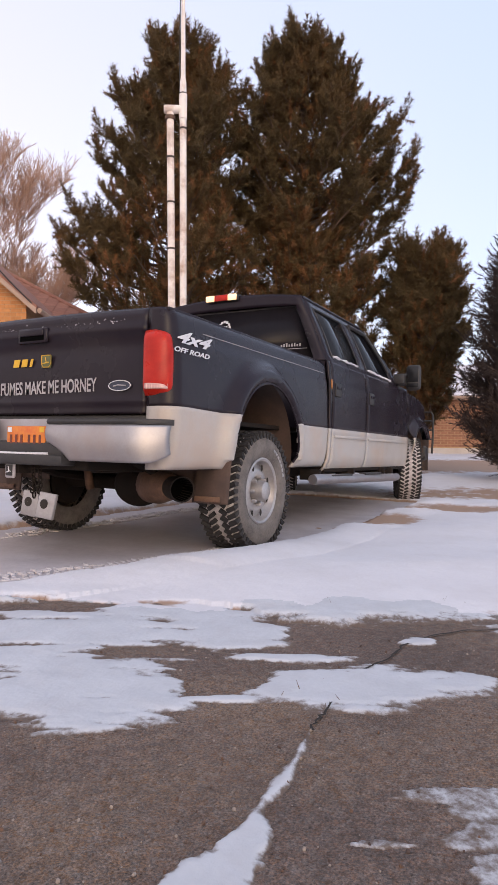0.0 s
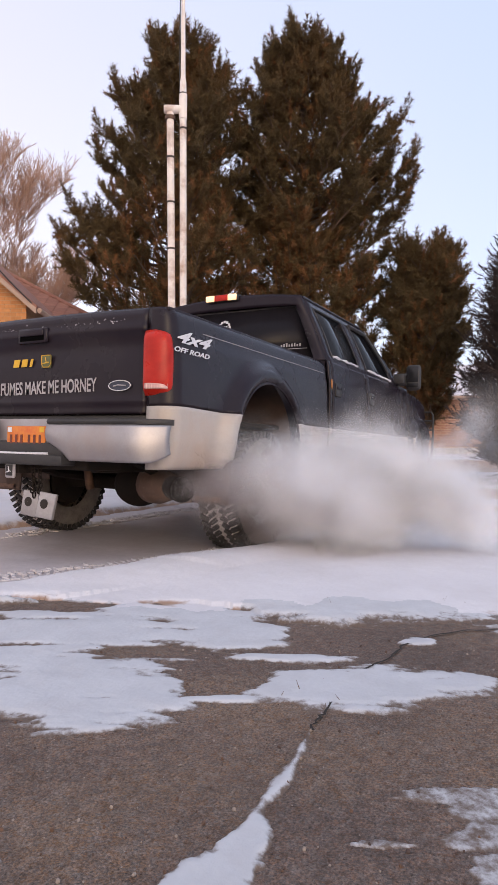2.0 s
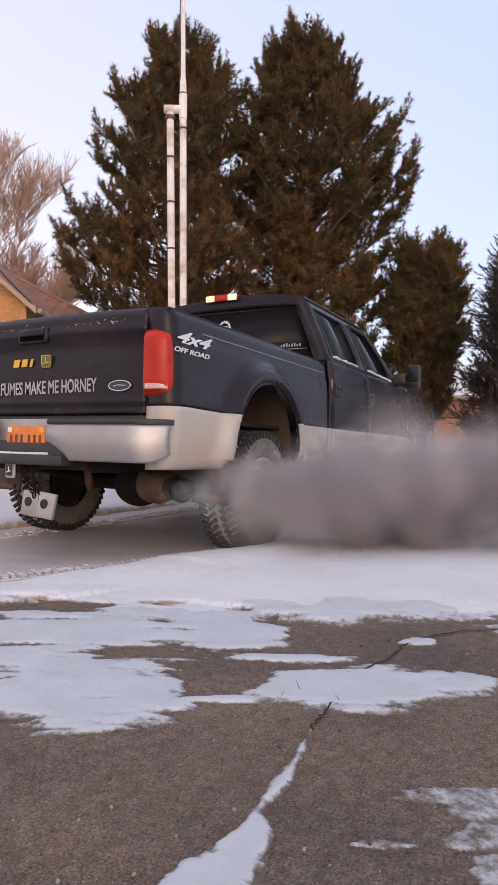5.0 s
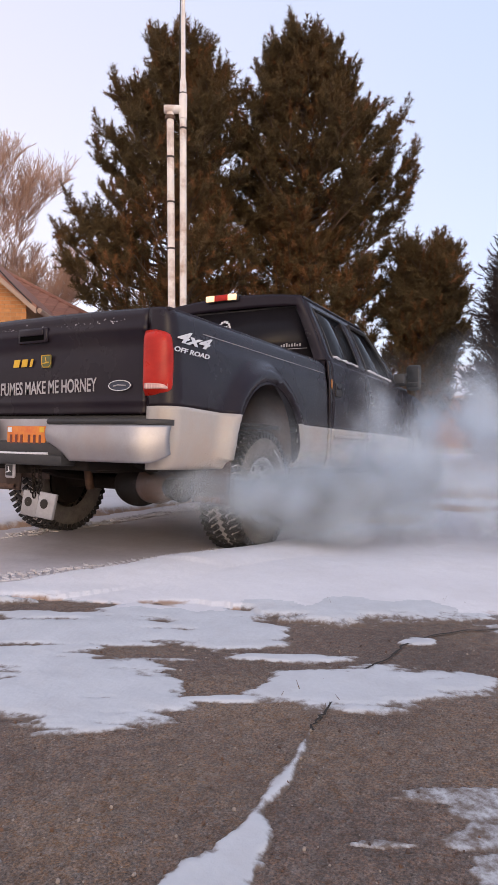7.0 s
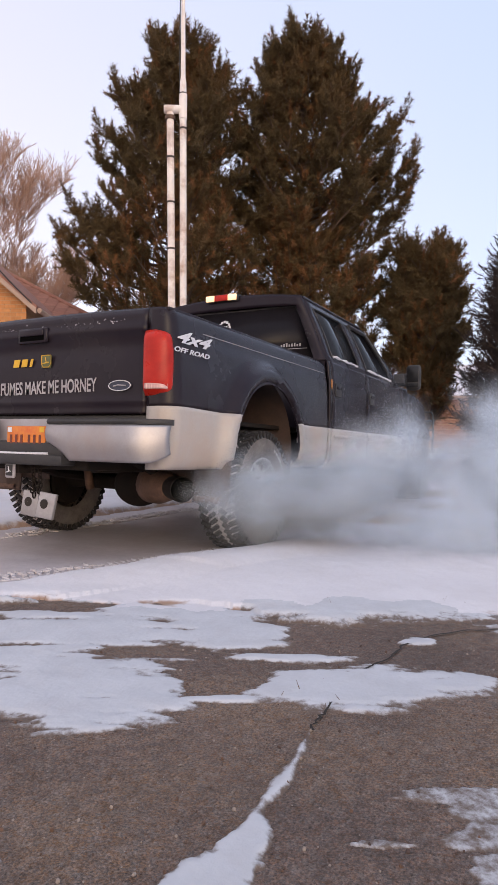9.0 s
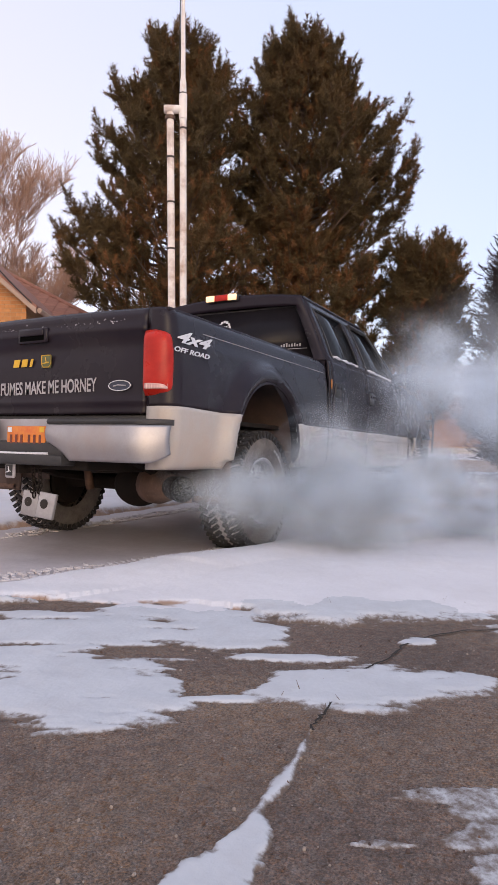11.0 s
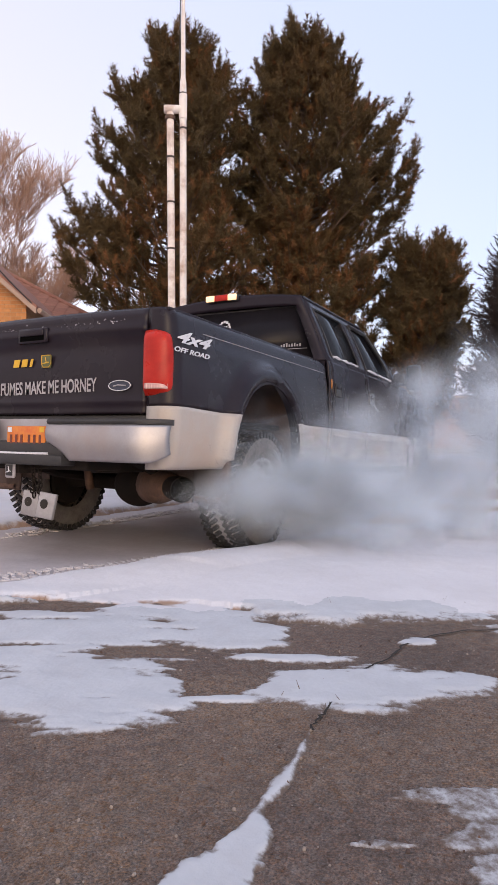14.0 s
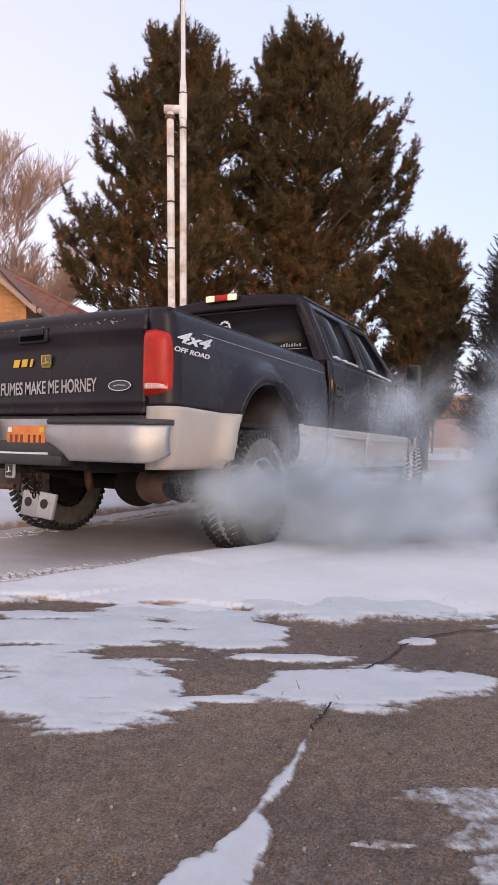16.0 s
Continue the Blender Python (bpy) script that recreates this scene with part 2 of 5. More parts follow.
# ---------- small builders ----------
def part(name, bm, material, parent=None, label="", smooth=True):
    bmesh.ops.recalc_face_normals(bm, faces=bm.faces)
    me = bpy.data.meshes.new(name)
    bm.to_mesh(me)
    bm.free()
    me.materials.append(material)
    if smooth:
        me.shade_smooth()
        me.set_sharp_from_angle(angle=radians(38))
    ob = new(name, me)
    if parent:
        ob.parent = parent
    if label:
        tagged(ob, label)
    return ob


def raw(name, verts, faces, material, parent=None, label="", smooth=False):
    me = bpy.data.meshes.new(name)
    me.from_pydata([tuple(v) for v in verts], [], [tuple(f) for f in faces])
    me.materials.append(material)
    if smooth:
        me.shade_smooth()
    ob = new(name, me)
    if parent:
        ob.parent = parent
    if label:
        tagged(ob, label)
    return ob


def thing(name, label, category, group="", at=None, kind=""):
    ob = new(name)
    ob.empty_display_size = 0.1
    if at is not None:
        ob.matrix_basis = at
    return tagged(ob, label, category, group, kind)


def box(x0, x1, y0, y1, z0, z1, bevel=0.0, bm=None, turn=None, seg=2):
    bm = bm or bmesh.new()
    m = Matrix.Translation(((x0 + x1) / 2, (y0 + y1) / 2, (z0 + z1) / 2)) @ (turn or Matrix()) @ Matrix.Diagonal((x1 - x0, y1 - y0, z1 - z0, 1))
    got = bmesh.ops.create_cube(bm, size=1, matrix=m)
    if bevel:
        es = list({e for v in got["verts"] for e in v.link_edges})
        bmesh.ops.bevel(bm, geom=es, offset=bevel, segments=seg, profile=0.5, affect="EDGES")
    return bm


def tube(points, radii, sides=10, bm=None, cap=True):
    """A round bar along points."""
    bm = bm or bmesh.new()
    pts = [Vector(p) for p in points]
    radii = radii if isinstance(radii, (list, tuple)) else [radii] * len(pts)
    rings = []
    for i, p in enumerate(pts):
        d = (pts[min(i + 1, len(pts) - 1)] - pts[max(i - 1, 0)]).normalized()
        a = d.cross(Vector((0, 0, 1)) if abs(d.z) < 0.9 else Vector((1, 0, 0))).normalized()
        b = d.cross(a)
        rings.append([bm.verts.new(p + (a * math.cos(k * math.tau / sides) + b * math.sin(k * math.tau / sides)) * radii[i]) for k in range(sides)])
    for q, r in zip(rings, rings[1:]):
        for k in range(sides):
            bm.faces.new((q[k], q[(k + 1) % sides], r[(k + 1) % sides], r[k]))
    if cap:
        bm.faces.new(rings[0])
        bm.faces.new(rings[-1])
    return bm


def spin(profile, steps=48, axis="y", bm=None, closed=False):
    """A turned body: profile of (distance along the axis, radius)."""
    bm = bm or bmesh.new()
    rings = []
    for k in range(steps):
        a = k * math.tau / steps
        rings.append([bm.verts.new((r * math.cos(a), h, r * math.sin(a)) if axis == "y" else (r * math.cos(a), r * math.sin(a), h)) for h, r in profile])
    n = len(profile)
    for k in range(steps):
        q, w = rings[k], rings[(k + 1) % steps]
        for i in range(n if closed else n - 1):
            bm.faces.new((q[i], q[(i + 1) % n], w[(i + 1) % n], w[i]))
    return bm


def sheet(fn, us, vs, keep=None, bm=None):
    """A skin over a grid of two parameters."""
    bm = bm or bmesh.new()
    vv = [[bm.verts.new(fn(u, v)) for v in vs] for u in us]
    for i in range(len(us) - 1):
        for j in range(len(vs) - 1):
            if keep is None or keep((us[i] + us[i + 1]) / 2, (vs[j] + vs[j + 1]) / 2):
                bm.faces.new((vv[i][j], vv[i + 1][j], vv[i + 1][j + 1], vv[i][j + 1]))
    loose = [v for v in bm.verts if not v.link_faces]
    bmesh.ops.delete(bm, geom=loose, context="VERTS")
    return bm


def solid(ob, thick, offset=-1.0):
    md = ob.modifiers.new("thickness", "SOLIDIFY")
    md.thickness, md.offset = thick, offset
    return ob


def steps(a, b, n):
    return [a + (b - a) * i / n for i in range(n + 1)]


def along(table, x):
    """Straight-line reading of a short table of (x, y)."""
    if x <= table[0][0]:
        return table[0][1]
    for (a, p), (b, q) in zip(table, table[1:]):
        if x <= b:
            return p + (q - p) * (x - a) / (b - a)
    return table[-1][1]


def words(name, text, size, material, parent, m, label="", depth=0.001, shear=0.0, xscale=1.0, bold=0.0):
    cu = bpy.data.curves.new(name, "FONT")
    cu.body, cu.size, cu.extrude, cu.shear, cu.align_x, cu.align_y = text, size, depth, shear, "CENTER", "CENTER"
    cu.offset = bold
    tmp = new(name, cu)
    me = bpy.data.meshes.new_from_object(tmp.evaluated_get(bpy.context.evaluated_depsgraph_get()))
    bpy.data.objects.remove(tmp)
    me.transform(m @ Matrix.Diagonal((xscale, 1, 1, 1)))
    me.materials.clear()
    me.materials.append(material)
    ob = new(name, me)
    ob.parent = parent
    return tagged(ob, label)


FWD = Vector((math.cos(HEADING), math.sin(HEADING), 0))
RGT = Vector((FWD.y, -FWD.x, 0))


def spot(d, s, z=0.0):
    """A place d metres ahead of the camera's foot and s to its right."""
    return Vector((EYE.x, EYE.y, 0)) + FWD * d + RGT * s + Vector((0, 0, z))


# ---------- the ground ----------
RISE = [(-400, 0.0), (4.6, 0.0), (5.4, 0.02), (8.2, 0.084), (14, 0.40), (20, 0.78), (30, 0.98), (400, 1.0)]


def ahead(x, y):
    v = Vector((x - EYE.x, y - EYE.y, 0))
    return v.dot(FWD), v.dot(RGT)


def ground_z(x, y):
    d, s = ahead(x, y)
    return along(RISE, d)


def fan(rmin, rmax, nr, a0, a1, na):
    """Places on rings round the camera's foot, from near to far."""
    rs = [rmin * (rmax / rmin) ** (i / nr) for i in range(nr + 1)]
    return rs, [a0 + (a1 - a0) * i / na for i in range(na + 1)]


def ground():
    rs, an = fan(0.25, 700, 110, 0, math.tau, 180)
    verts = [(EYE.x, EYE.y, 0.0)] + [(EYE.x + r * math.cos(a), EYE.y + r * math.sin(a), ground_z(EYE.x + r * math.cos(a), EYE.y + r * math.sin(a)))
                                     for r in rs for a in an[:-1]]
    n = 180
    faces = [(0, 1 + k, 1 + (k + 1) % n) for k in range(n)]
    faces += [(1 + i * n + k, 1 + (i + 1) * n + k, 1 + (i + 1) * n + (k + 1) % n, 1 + i * n + (k + 1) % n) for i in range(len(rs) - 1) for k in range(n)]
    tagged(raw("ground", verts, faces, M["dirt"], smooth=True), "frozen brown dirt and grass under the snow", "ground", kind="structure")
    # asphalt slab in the foreground
    ds, ss = steps(-2.5, 3.2, 60), steps(-5, 5, 100)
    bm = sheet(lambda d, s: spot(d, s, 0.006 + 0.003 * noise.noise((d * 2, s * 2, 0))), ds, ss)
    tagged(part("road", bm, M["asphalt"]), "weathered brown-grey asphalt with cracks and loose stones", "road", kind="structure")


# snow patches on the asphalt: distance ahead, sideways slope, half length, half slope
PATCHES = [(2.30, -0.27, 0.33, 0.28), (2.55, -0.11, 0.2, 0.14), (2.27, -0.03, 0.24, 0.085), (1.99, 0.07, 0.045, 0.10), (1.73, -0.285, 0.255, 0.175), (1.745, 0.17, 0.15, 0.20),
           (1.645, -0.03, 0.028, 0.07), (2.17, 0.266, 0.045, 0.03)]
# bare slivers among them, and films of half-melted ice
SLIVERS = [(2.055, -0.16, 0.045, 0.085), (2.10, -0.30, 0.022, 0.10), (1.64, -0.235, 0.016, 0.035), (1.80, -0.035, 0.11, 0.065), (2.44, 0.06, 0.03, 0.05), (2.42, -0.30, 0.012, 0.05)]
FILMS = [(1.185, 0.30, 0.030, 0.13), (1.075, 0.375, 0.060, 0.075), (1.135, 0.36, 0.05, 0.06), (1.04, 0.215, 0.014, 0.055), (0.965, 0.40, 0.045, 0.05), (1.00, -0.40, 0.03, 0.03)]
# crack: distance ahead, sideways slope, half width of the snow in it
CRACK = [(0.80, -0.075, 0.10), (0.934, -0.043, 0.062), (0.997, -0.024, 0.044), (1.04, -0.004, 0.036), (1.08, 0.010, 0.026), (1.123, 0.0125, 0.020), (1.241, 0.061, 0.018), (1.334, 0.080, 0.012), (1.473, 0.100, 0.008), (1.60, 0.125, 0.002), (1.70, 0.14, -0.02)]
# bare spots in the snow behind: distance ahead, sideways, half length, half width, depth
# third row: brown ground tone in place of the shadow under the truck
BARE = [(5.85, 1.15, 0.50, 0.42, 1.7), (6.9, 2.3, 0.40, 1.1, 1.3), (7.3, 0.75, 0.8, 0.6, 1.5), (8.6, 3.3, 1.0, 1.6, 1.3), (14.5, 4.6, 2.0, 3.6, 2.0)]
FRONT = [(-0.7, 2.62), (-0.39, 2.60), (-0.16, 2.60), (0.0, 2.42), (0.05, 2.38), (0.2, 2.38), (0.4, 2.42), (0.7, 2.4)]
TRACK = [(-9.0, 2.6), (-4.0, 0.75), (-1.75, -0.50), (-0.9, -0.88), (-0.3, -1.06), (0.6, -1.10), (5.0, -1.12), (9.0, -1.15)]


def cover(x, y):
    """How far inside the snow a place lies (below 0: bare), and how thick the snow is there at most."""
    d, s = ahead(x, y)
    if d < 0.3:
        return (1.0 if d < -2.7 else -0.3), 0.03, 1.0
    a = s / d
    n1 = noise.fractal((x * 4.6, y * 4.6, 0.3), 0.75, 2.1, 6)
    n2 = noise.noise((x * 0.9, y * 0.9, 4.0))
    n3 = noise.fractal((d * 11.0, s * 2.6, 7.7), 0.8, 2.0, 4)
    n4 = noise.fractal((d * 34.0, s * 9.0, 3.1), 0.8, 2.0, 3) if d < 4 else 0.0
    t, h = -2.0, 0.007
    if d < 3.4:
        for d0, a0, dd, da in PATCHES:
            t = max(t, 1 - ((d - d0) / dd) ** 2 - ((a - a0) / da) ** 2)
        for d0, a0, dd, da in SLIVERS:
            t -= 1.5 * math.exp(-((d - d0) / dd) ** 2 - ((a - a0) / da) ** 4)
        t = t * 0.8 + 0.42 * n1 + 0.62 * n3 + 0.24 * n4 + 0.26
        for d0, a0, dd, da in FILMS:
            t = max(t, min(0.15, 0.7 * (1 - ((d - d0) / dd) ** 2 - ((a - a0) / da) ** 2) + 0.8 * n3 + 0.4 * n1 + 0.3 * n4 - 0.05))
        if d < 1.75:
            c = along([(q[0], q[1]) for q in CRACK], d)
            w = along([(q[0], q[2]) for q in CRACK], d)
            t = max(t, (w * (1 + 0.8 * n1) - abs(s - c * d) * 0.8 + 0.004 * n1) / 0.03)
    m = (d - along(FRONT, a)) / 0.30 + 0.5 * n1 + 0.6 * n3 
    if m > t:
        t, h = m, 0.012 + 0.05 * min(1, max(0, (d - 2.5) / 1.0)) + 0.03 * n2
    bare = 1.0
    if d > 3:
        for d0, s0, dd, ds, k in BARE:
            e = ((d - d0) / dd) ** 2 + ((s - s0) / ds) ** 2
            if e < 5:
                bare = min(bare, 1 - k * math.exp(-e) + (0.35 * n1 + 0.4 * n2 + 0.25 * n3) * math.exp(-e * 0.4))
    if 2.4 < d < 2.9:      # a bare strip along the road edge
        t -= 2.4 * math.exp(-((d - 2.63 - 0.3 * (a + 0.3)) / 0.045) ** 2 - (max(0.0, a + 0.27) / 0.05) ** 2)
    # the packed drive where the truck came in
    if x < 4.1:
        edge = along(TRACK, x)
        inside = min(y - edge, (1.15 + max(0, -x - 1) * 0.8) - y)
        if inside > -0.5:
            t = min(t, (-inside + 0.05 * n1 - 0.02) / 0.12)
            h = max(h, 0.025) + 0.022 * math.exp(-((inside + 0.25) / 0.2) ** 2) * (1 if x > -1 else 0.5)
    return t, h, bare


def snow():
    def build(name, rs, an):
        verts, faces, thick, n = [], [], [], len(an)
        for r in rs:
            for a in an:
                x, y = EYE.x + r * math.cos(a), EYE.y + r * math.sin(a)
                t, h, bare = cover(x, y)
                h *= 0.35 + 0.65 * max(0.0, min(1.0, bare))
                k = max(-1.0, min(1.0, t * 1.6))
                lift = h * (1 - (1 - k) ** 2) if k > 0 else k * 0.02
                lift += 0.010 * noise.noise((x * 1.7, y * 1.7, 9)) * max(0, k) * min(1, r / 3) + 0.002 * noise.noise((x * 14, y * 14, 2)) * max(0, k)
                verts.append((x, y, ground_z(x, y) + 0.006 + lift))
                thick.append(max(-0.6, min(1.0, t * (1.5 if r < 3 else 0.9), bare)))
        for i in range(len(rs) - 1):
            for k in range(n - 1):
                faces.append((i * n + k, (i + 1) * n + k, (i + 1) * n + k + 1, i * n + k + 1))
        ob = raw(name, verts, faces, M["bank"], smooth=True)
        ob.data.attributes.new("thick", "FLOAT", "POINT").data.foreach_set("value", thick)
        ob.data.materials.append(M["thin_snow"])
        near = []      # icy near the road, whiter on the bank, with a wandering border
        for f in faces:
            x, y, z = verts[f[0]]
            near.append(1 if -2.0 < ahead(x, y)[0] < 2.66 + 0.22 * noise.fractal((x * 2.2, y * 2.2, 5), 0.9, 2.0, 4) else 0)
        ob.data.polygons.foreach_set("material_index", near)
        return ob
    half = radians(27)
    rs, an = fan(0.75, 9, 370, HEADING - half, HEADING + half, 340)
    rs += [9 * 10 ** (i / 90) for i in range(1, 91)]
    tagged(build("snow", rs, an), "thin fresh snow in ragged patches, deeper in a bank", "snow", kind="stuff")
    rs, an = fan(0.9, 300, 60, HEADING + half, HEADING - half + math.tau, 90)
    tagged(build("snow", rs, an), "thin fresh snow over the ground around", "snow", kind="stuff")


def drive():
    def inside(x, v):
        y0, y1 = along(TRACK, x) - (0.25 if x < 0.5 else 0.04), 1.4 + max(0, -x - 1) * 0.8
        y = y0 + (y1 - y0) * v
        rut = sum(-0.012 * math.exp(-((y - along(TRACK, x) - c) / 0.13) ** 2) for c in (0.2, 1.9))
        return (x, y, ground_z(x, y) + 0.016 + rut + 0.007 * noise.fractal((x * 3, y * 3, 1), 1, 2, 3))
    bm = sheet(inside, steps(-4, 4.0, 130), steps(0, 1, 50))
    tagged(part("driveway", bm, M["packed"]), "grey packed dirty snow with tyre ruts", "driveway", kind="structure")


def tracks():
    rnd = random.Random(5)
    for c, x0, x1 in ((0.12, -3.2, -0.15), (1.86, -3.0, 2.0)):
        bm = bmesh.new()
        for row in range(4):
            x = x0 + 0.02 * row
            while x < x1:
                y = along(TRACK, x) + (c + 0.062 * row) * (1 if x > -0.9 else 1 + (-0.9 - x) * 0.06) + rnd.gauss(0, 0.006)
                if rnd.random() < 0.86:
                    z = ground_z(x, y) + 0.004
                    box(x - 0.011, x + 0.011, y - 0.024, y + 0.024, z, z + rnd.uniform(0.010, 0.019), 0.004, bm,
                        Matrix.Rotation((0.5, -0.5)[row % 2] + rnd.uniform(-0.2, 0.2), 4, "Z"), 1)
                x += rnd.uniform(0.036, 0.044)
        tagged(part("tyre_track", bm, M["clod"]), "tread print pressed in packed snow", "tyre track", kind="stuff")


def crack():
    rnd = random.Random(8)
    runs = (((1.46, 0.100), (1.50, 0.106), (1.56, 0.120), (1.66, 0.137), (1.80, 0.16), (2.0, 0.225), (2.12, 0.245), (2.23, 0.285), (2.30, 0.335), (2.33, 0.42), (2.36, 0.6)),)
    for run in runs:
        pts = []
        for (d, a), (e, b) in zip(run, run[1:]):
            for k in range(6):
                q = k / 6
                dd, aa = d + (e - d) * q, a + (b - a) * q
                pts.append((dd + rnd.uniform(-0.006, 0.006), aa * dd + rnd.uniform(-0.006, 0.006)))
        verts, faces = [], []
        for i, (d, s) in enumerate(pts):
            w = rnd.uniform(0.0015, 0.006)
            t = Vector((pts[min(i + 1, len(pts) - 1)][0] - pts[max(0, i - 1)][0], pts[min(i + 1, len(pts) - 1)][1] - pts[max(0, i - 1)][1])).normalized()
            verts += [spot(d - t.y * w, s + t.x * w, 0.0115), spot(d, s, 0.0108), spot(d + t.y * w, s - t.x * w, 0.0115)]
        for i in range(len(pts) - 1):
            faces += [(3 * i, 3 * i + 1, 3 * i + 4, 3 * i + 3), (3 * i + 1, 3 * i + 2, 3 * i + 5, 3 * i + 4)]
        tagged(raw("crack", verts, faces, M["crack"]), "dark ragged crack running through the asphalt", "crack", kind="structure")


def pebbles():
    rnd = random.Random(3)
    for tone in range(3):
        bm = bmesh.new()
        for _ in range(190):
            d, a = rnd.uniform(0.82, 2.4), rnd.uniform(-0.42, 0.42)
            r = rnd.choice((0.0016, 0.002, 0.002, 0.002, 0.0025, 0.003, 0.0045))
            m = Matrix.Translation(spot(d, a * d, 0.006 + r * 0.5)) @ Euler((rnd.random() * 6, rnd.random() * 6, rnd.random() * 6)).to_matrix().to_4x4() @ Matrix.Diagonal((r, r * rnd.uniform(0.6, 1), r * 0.7, 1))
            bmesh.ops.create_icosphere(bm, subdivisions=1, radius=1, matrix=m)
        ob = part("gravel", bm, (M["chip"], M["liner"], M["rust"])[tone])
        tagged(ob, "loose small stones on the asphalt", "gravel", kind="stuff")


def dry_grass():
    rnd = random.Random(12)
    for d, s, n in ((3.05, 1.18, 10), (2.75, 0.86, 4), (1.62, 0.16, 4), (2.7, 0.42, 3), (2.62, -0.82, 3)):
        verts, faces = [], []
        for _ in range(n):
            p = spot(d + rnd.uniform(-0.08, 0.08), s + rnd.uniform(-0.08, 0.08), 0.02)
            q = p + Vector((rnd.uniform(-0.012, 0.012), rnd.uniform(-0.012, 0.012), rnd.uniform(0.008, 0.026)))
            w = RGT * 0.0012
            k = len(verts)
            verts += [p - w, p + w, q + w * 0.4, q - w * 0.4, p + FWD * 0.0015]
            faces += [(k, k + 1, k + 2, k + 3), (k + 1, k + 4, k + 2), (k + 4, k, k + 3)]
        tagged(raw("dry_grass", verts, faces, M["straw"]), "thin dry grass stalks poking through snow", "dry grass", kind="stuff")


ground()
snow()
drive()
tracks()
crack()
pebbles()
dry_grass()

# ---------- the pickup truck: x forward from the rear axle, y to its left ----------
BED_OFF = [(0.52, -0.035), (0.55, -0.005), (0.60, 0.025), (0.70, 0.045), (0.88, 0.052), (1.10, 0.044), (1.27, 0.036), (1.31, 0.024), (1.40, 0.012), (1.435, 0.0), (1.455, -0.025)]
CAB_OFF = [(0.51, -0.03), (0.54, 0.0), (0.62, 0.030), (0.88, 0.042), (1.10, 0.044), (1.29, 0.040), (1.34, 0.028), (1.44, 0.020), (1.48, 0.005)]
ARCH = (0.055, 0.655, 0.478)
FARCH = (4.40, 0.585, 0.435)
ZS = 0.885      # where the dark paint meets the beige


def arch_snap(x, z, arch, cell):
    """Pulls skin points near a wheel arch onto its edge."""
    dx, dz = x - arch[0], z - arch[1]
    r = math.hypot(dx, dz)
    if abs(r - arch[2]) < cell * 0.75 and r > 1e-6:
        return arch[0] + dx * arch[2] / r, arch[1] + dz * arch[2] / r
    return x, z


def flare(x, z, arch):
    r = math.hypot(x - arch[0], z - arch[1])
    return 0.080 * math.exp(-(max(0.0, abs(r - arch[2] - 0.050) - 0.018) / 0.052) ** 2) * (1 if z > 0.6 else 0.6)


def bed_path(u):
    """Plan of the bed's outside: u metres from its front end, round the rear corner to the tailgate; place and outward way."""
    if u < 2.20:
        return Vector((1.25 - u, -0.93, 0)), Vector((0, -1, 0))
    a = (u - 2.20) / 0.07
    if a < math.pi / 2:
        return Vector((-0.95 - 0.07 * math.sin(a), -0.86 - 0.07 * math.cos(a), 0)), Vector((-math.sin(a), -math.cos(a), 0))
    return Vector((-1.02, -0.86 + (u - 2.20 - 0.07 * math.pi / 2), 0)), Vector((-1, 0, 0))


CORNER = 2.20 + 0.07 * math.pi / 2


def bed_point(u, z, sgn=1, extra=0.0):
    p, n = bed_path(u)
    x, zz = p.x, z
    if u < 1.9:
        x, zz = arch_snap(p.x, z, ARCH, 0.022)
    off = along(BED_OFF, zz) + flare(x, zz, ARCH) + extra
    if u > 2.20:
        off *= max(0.0, 1 - (u - 2.20) / 0.11 * 0.9)
    q = Vector((x, p.y, 0)) + n * off
    return Vector((q.x, q.y * sgn, zz))


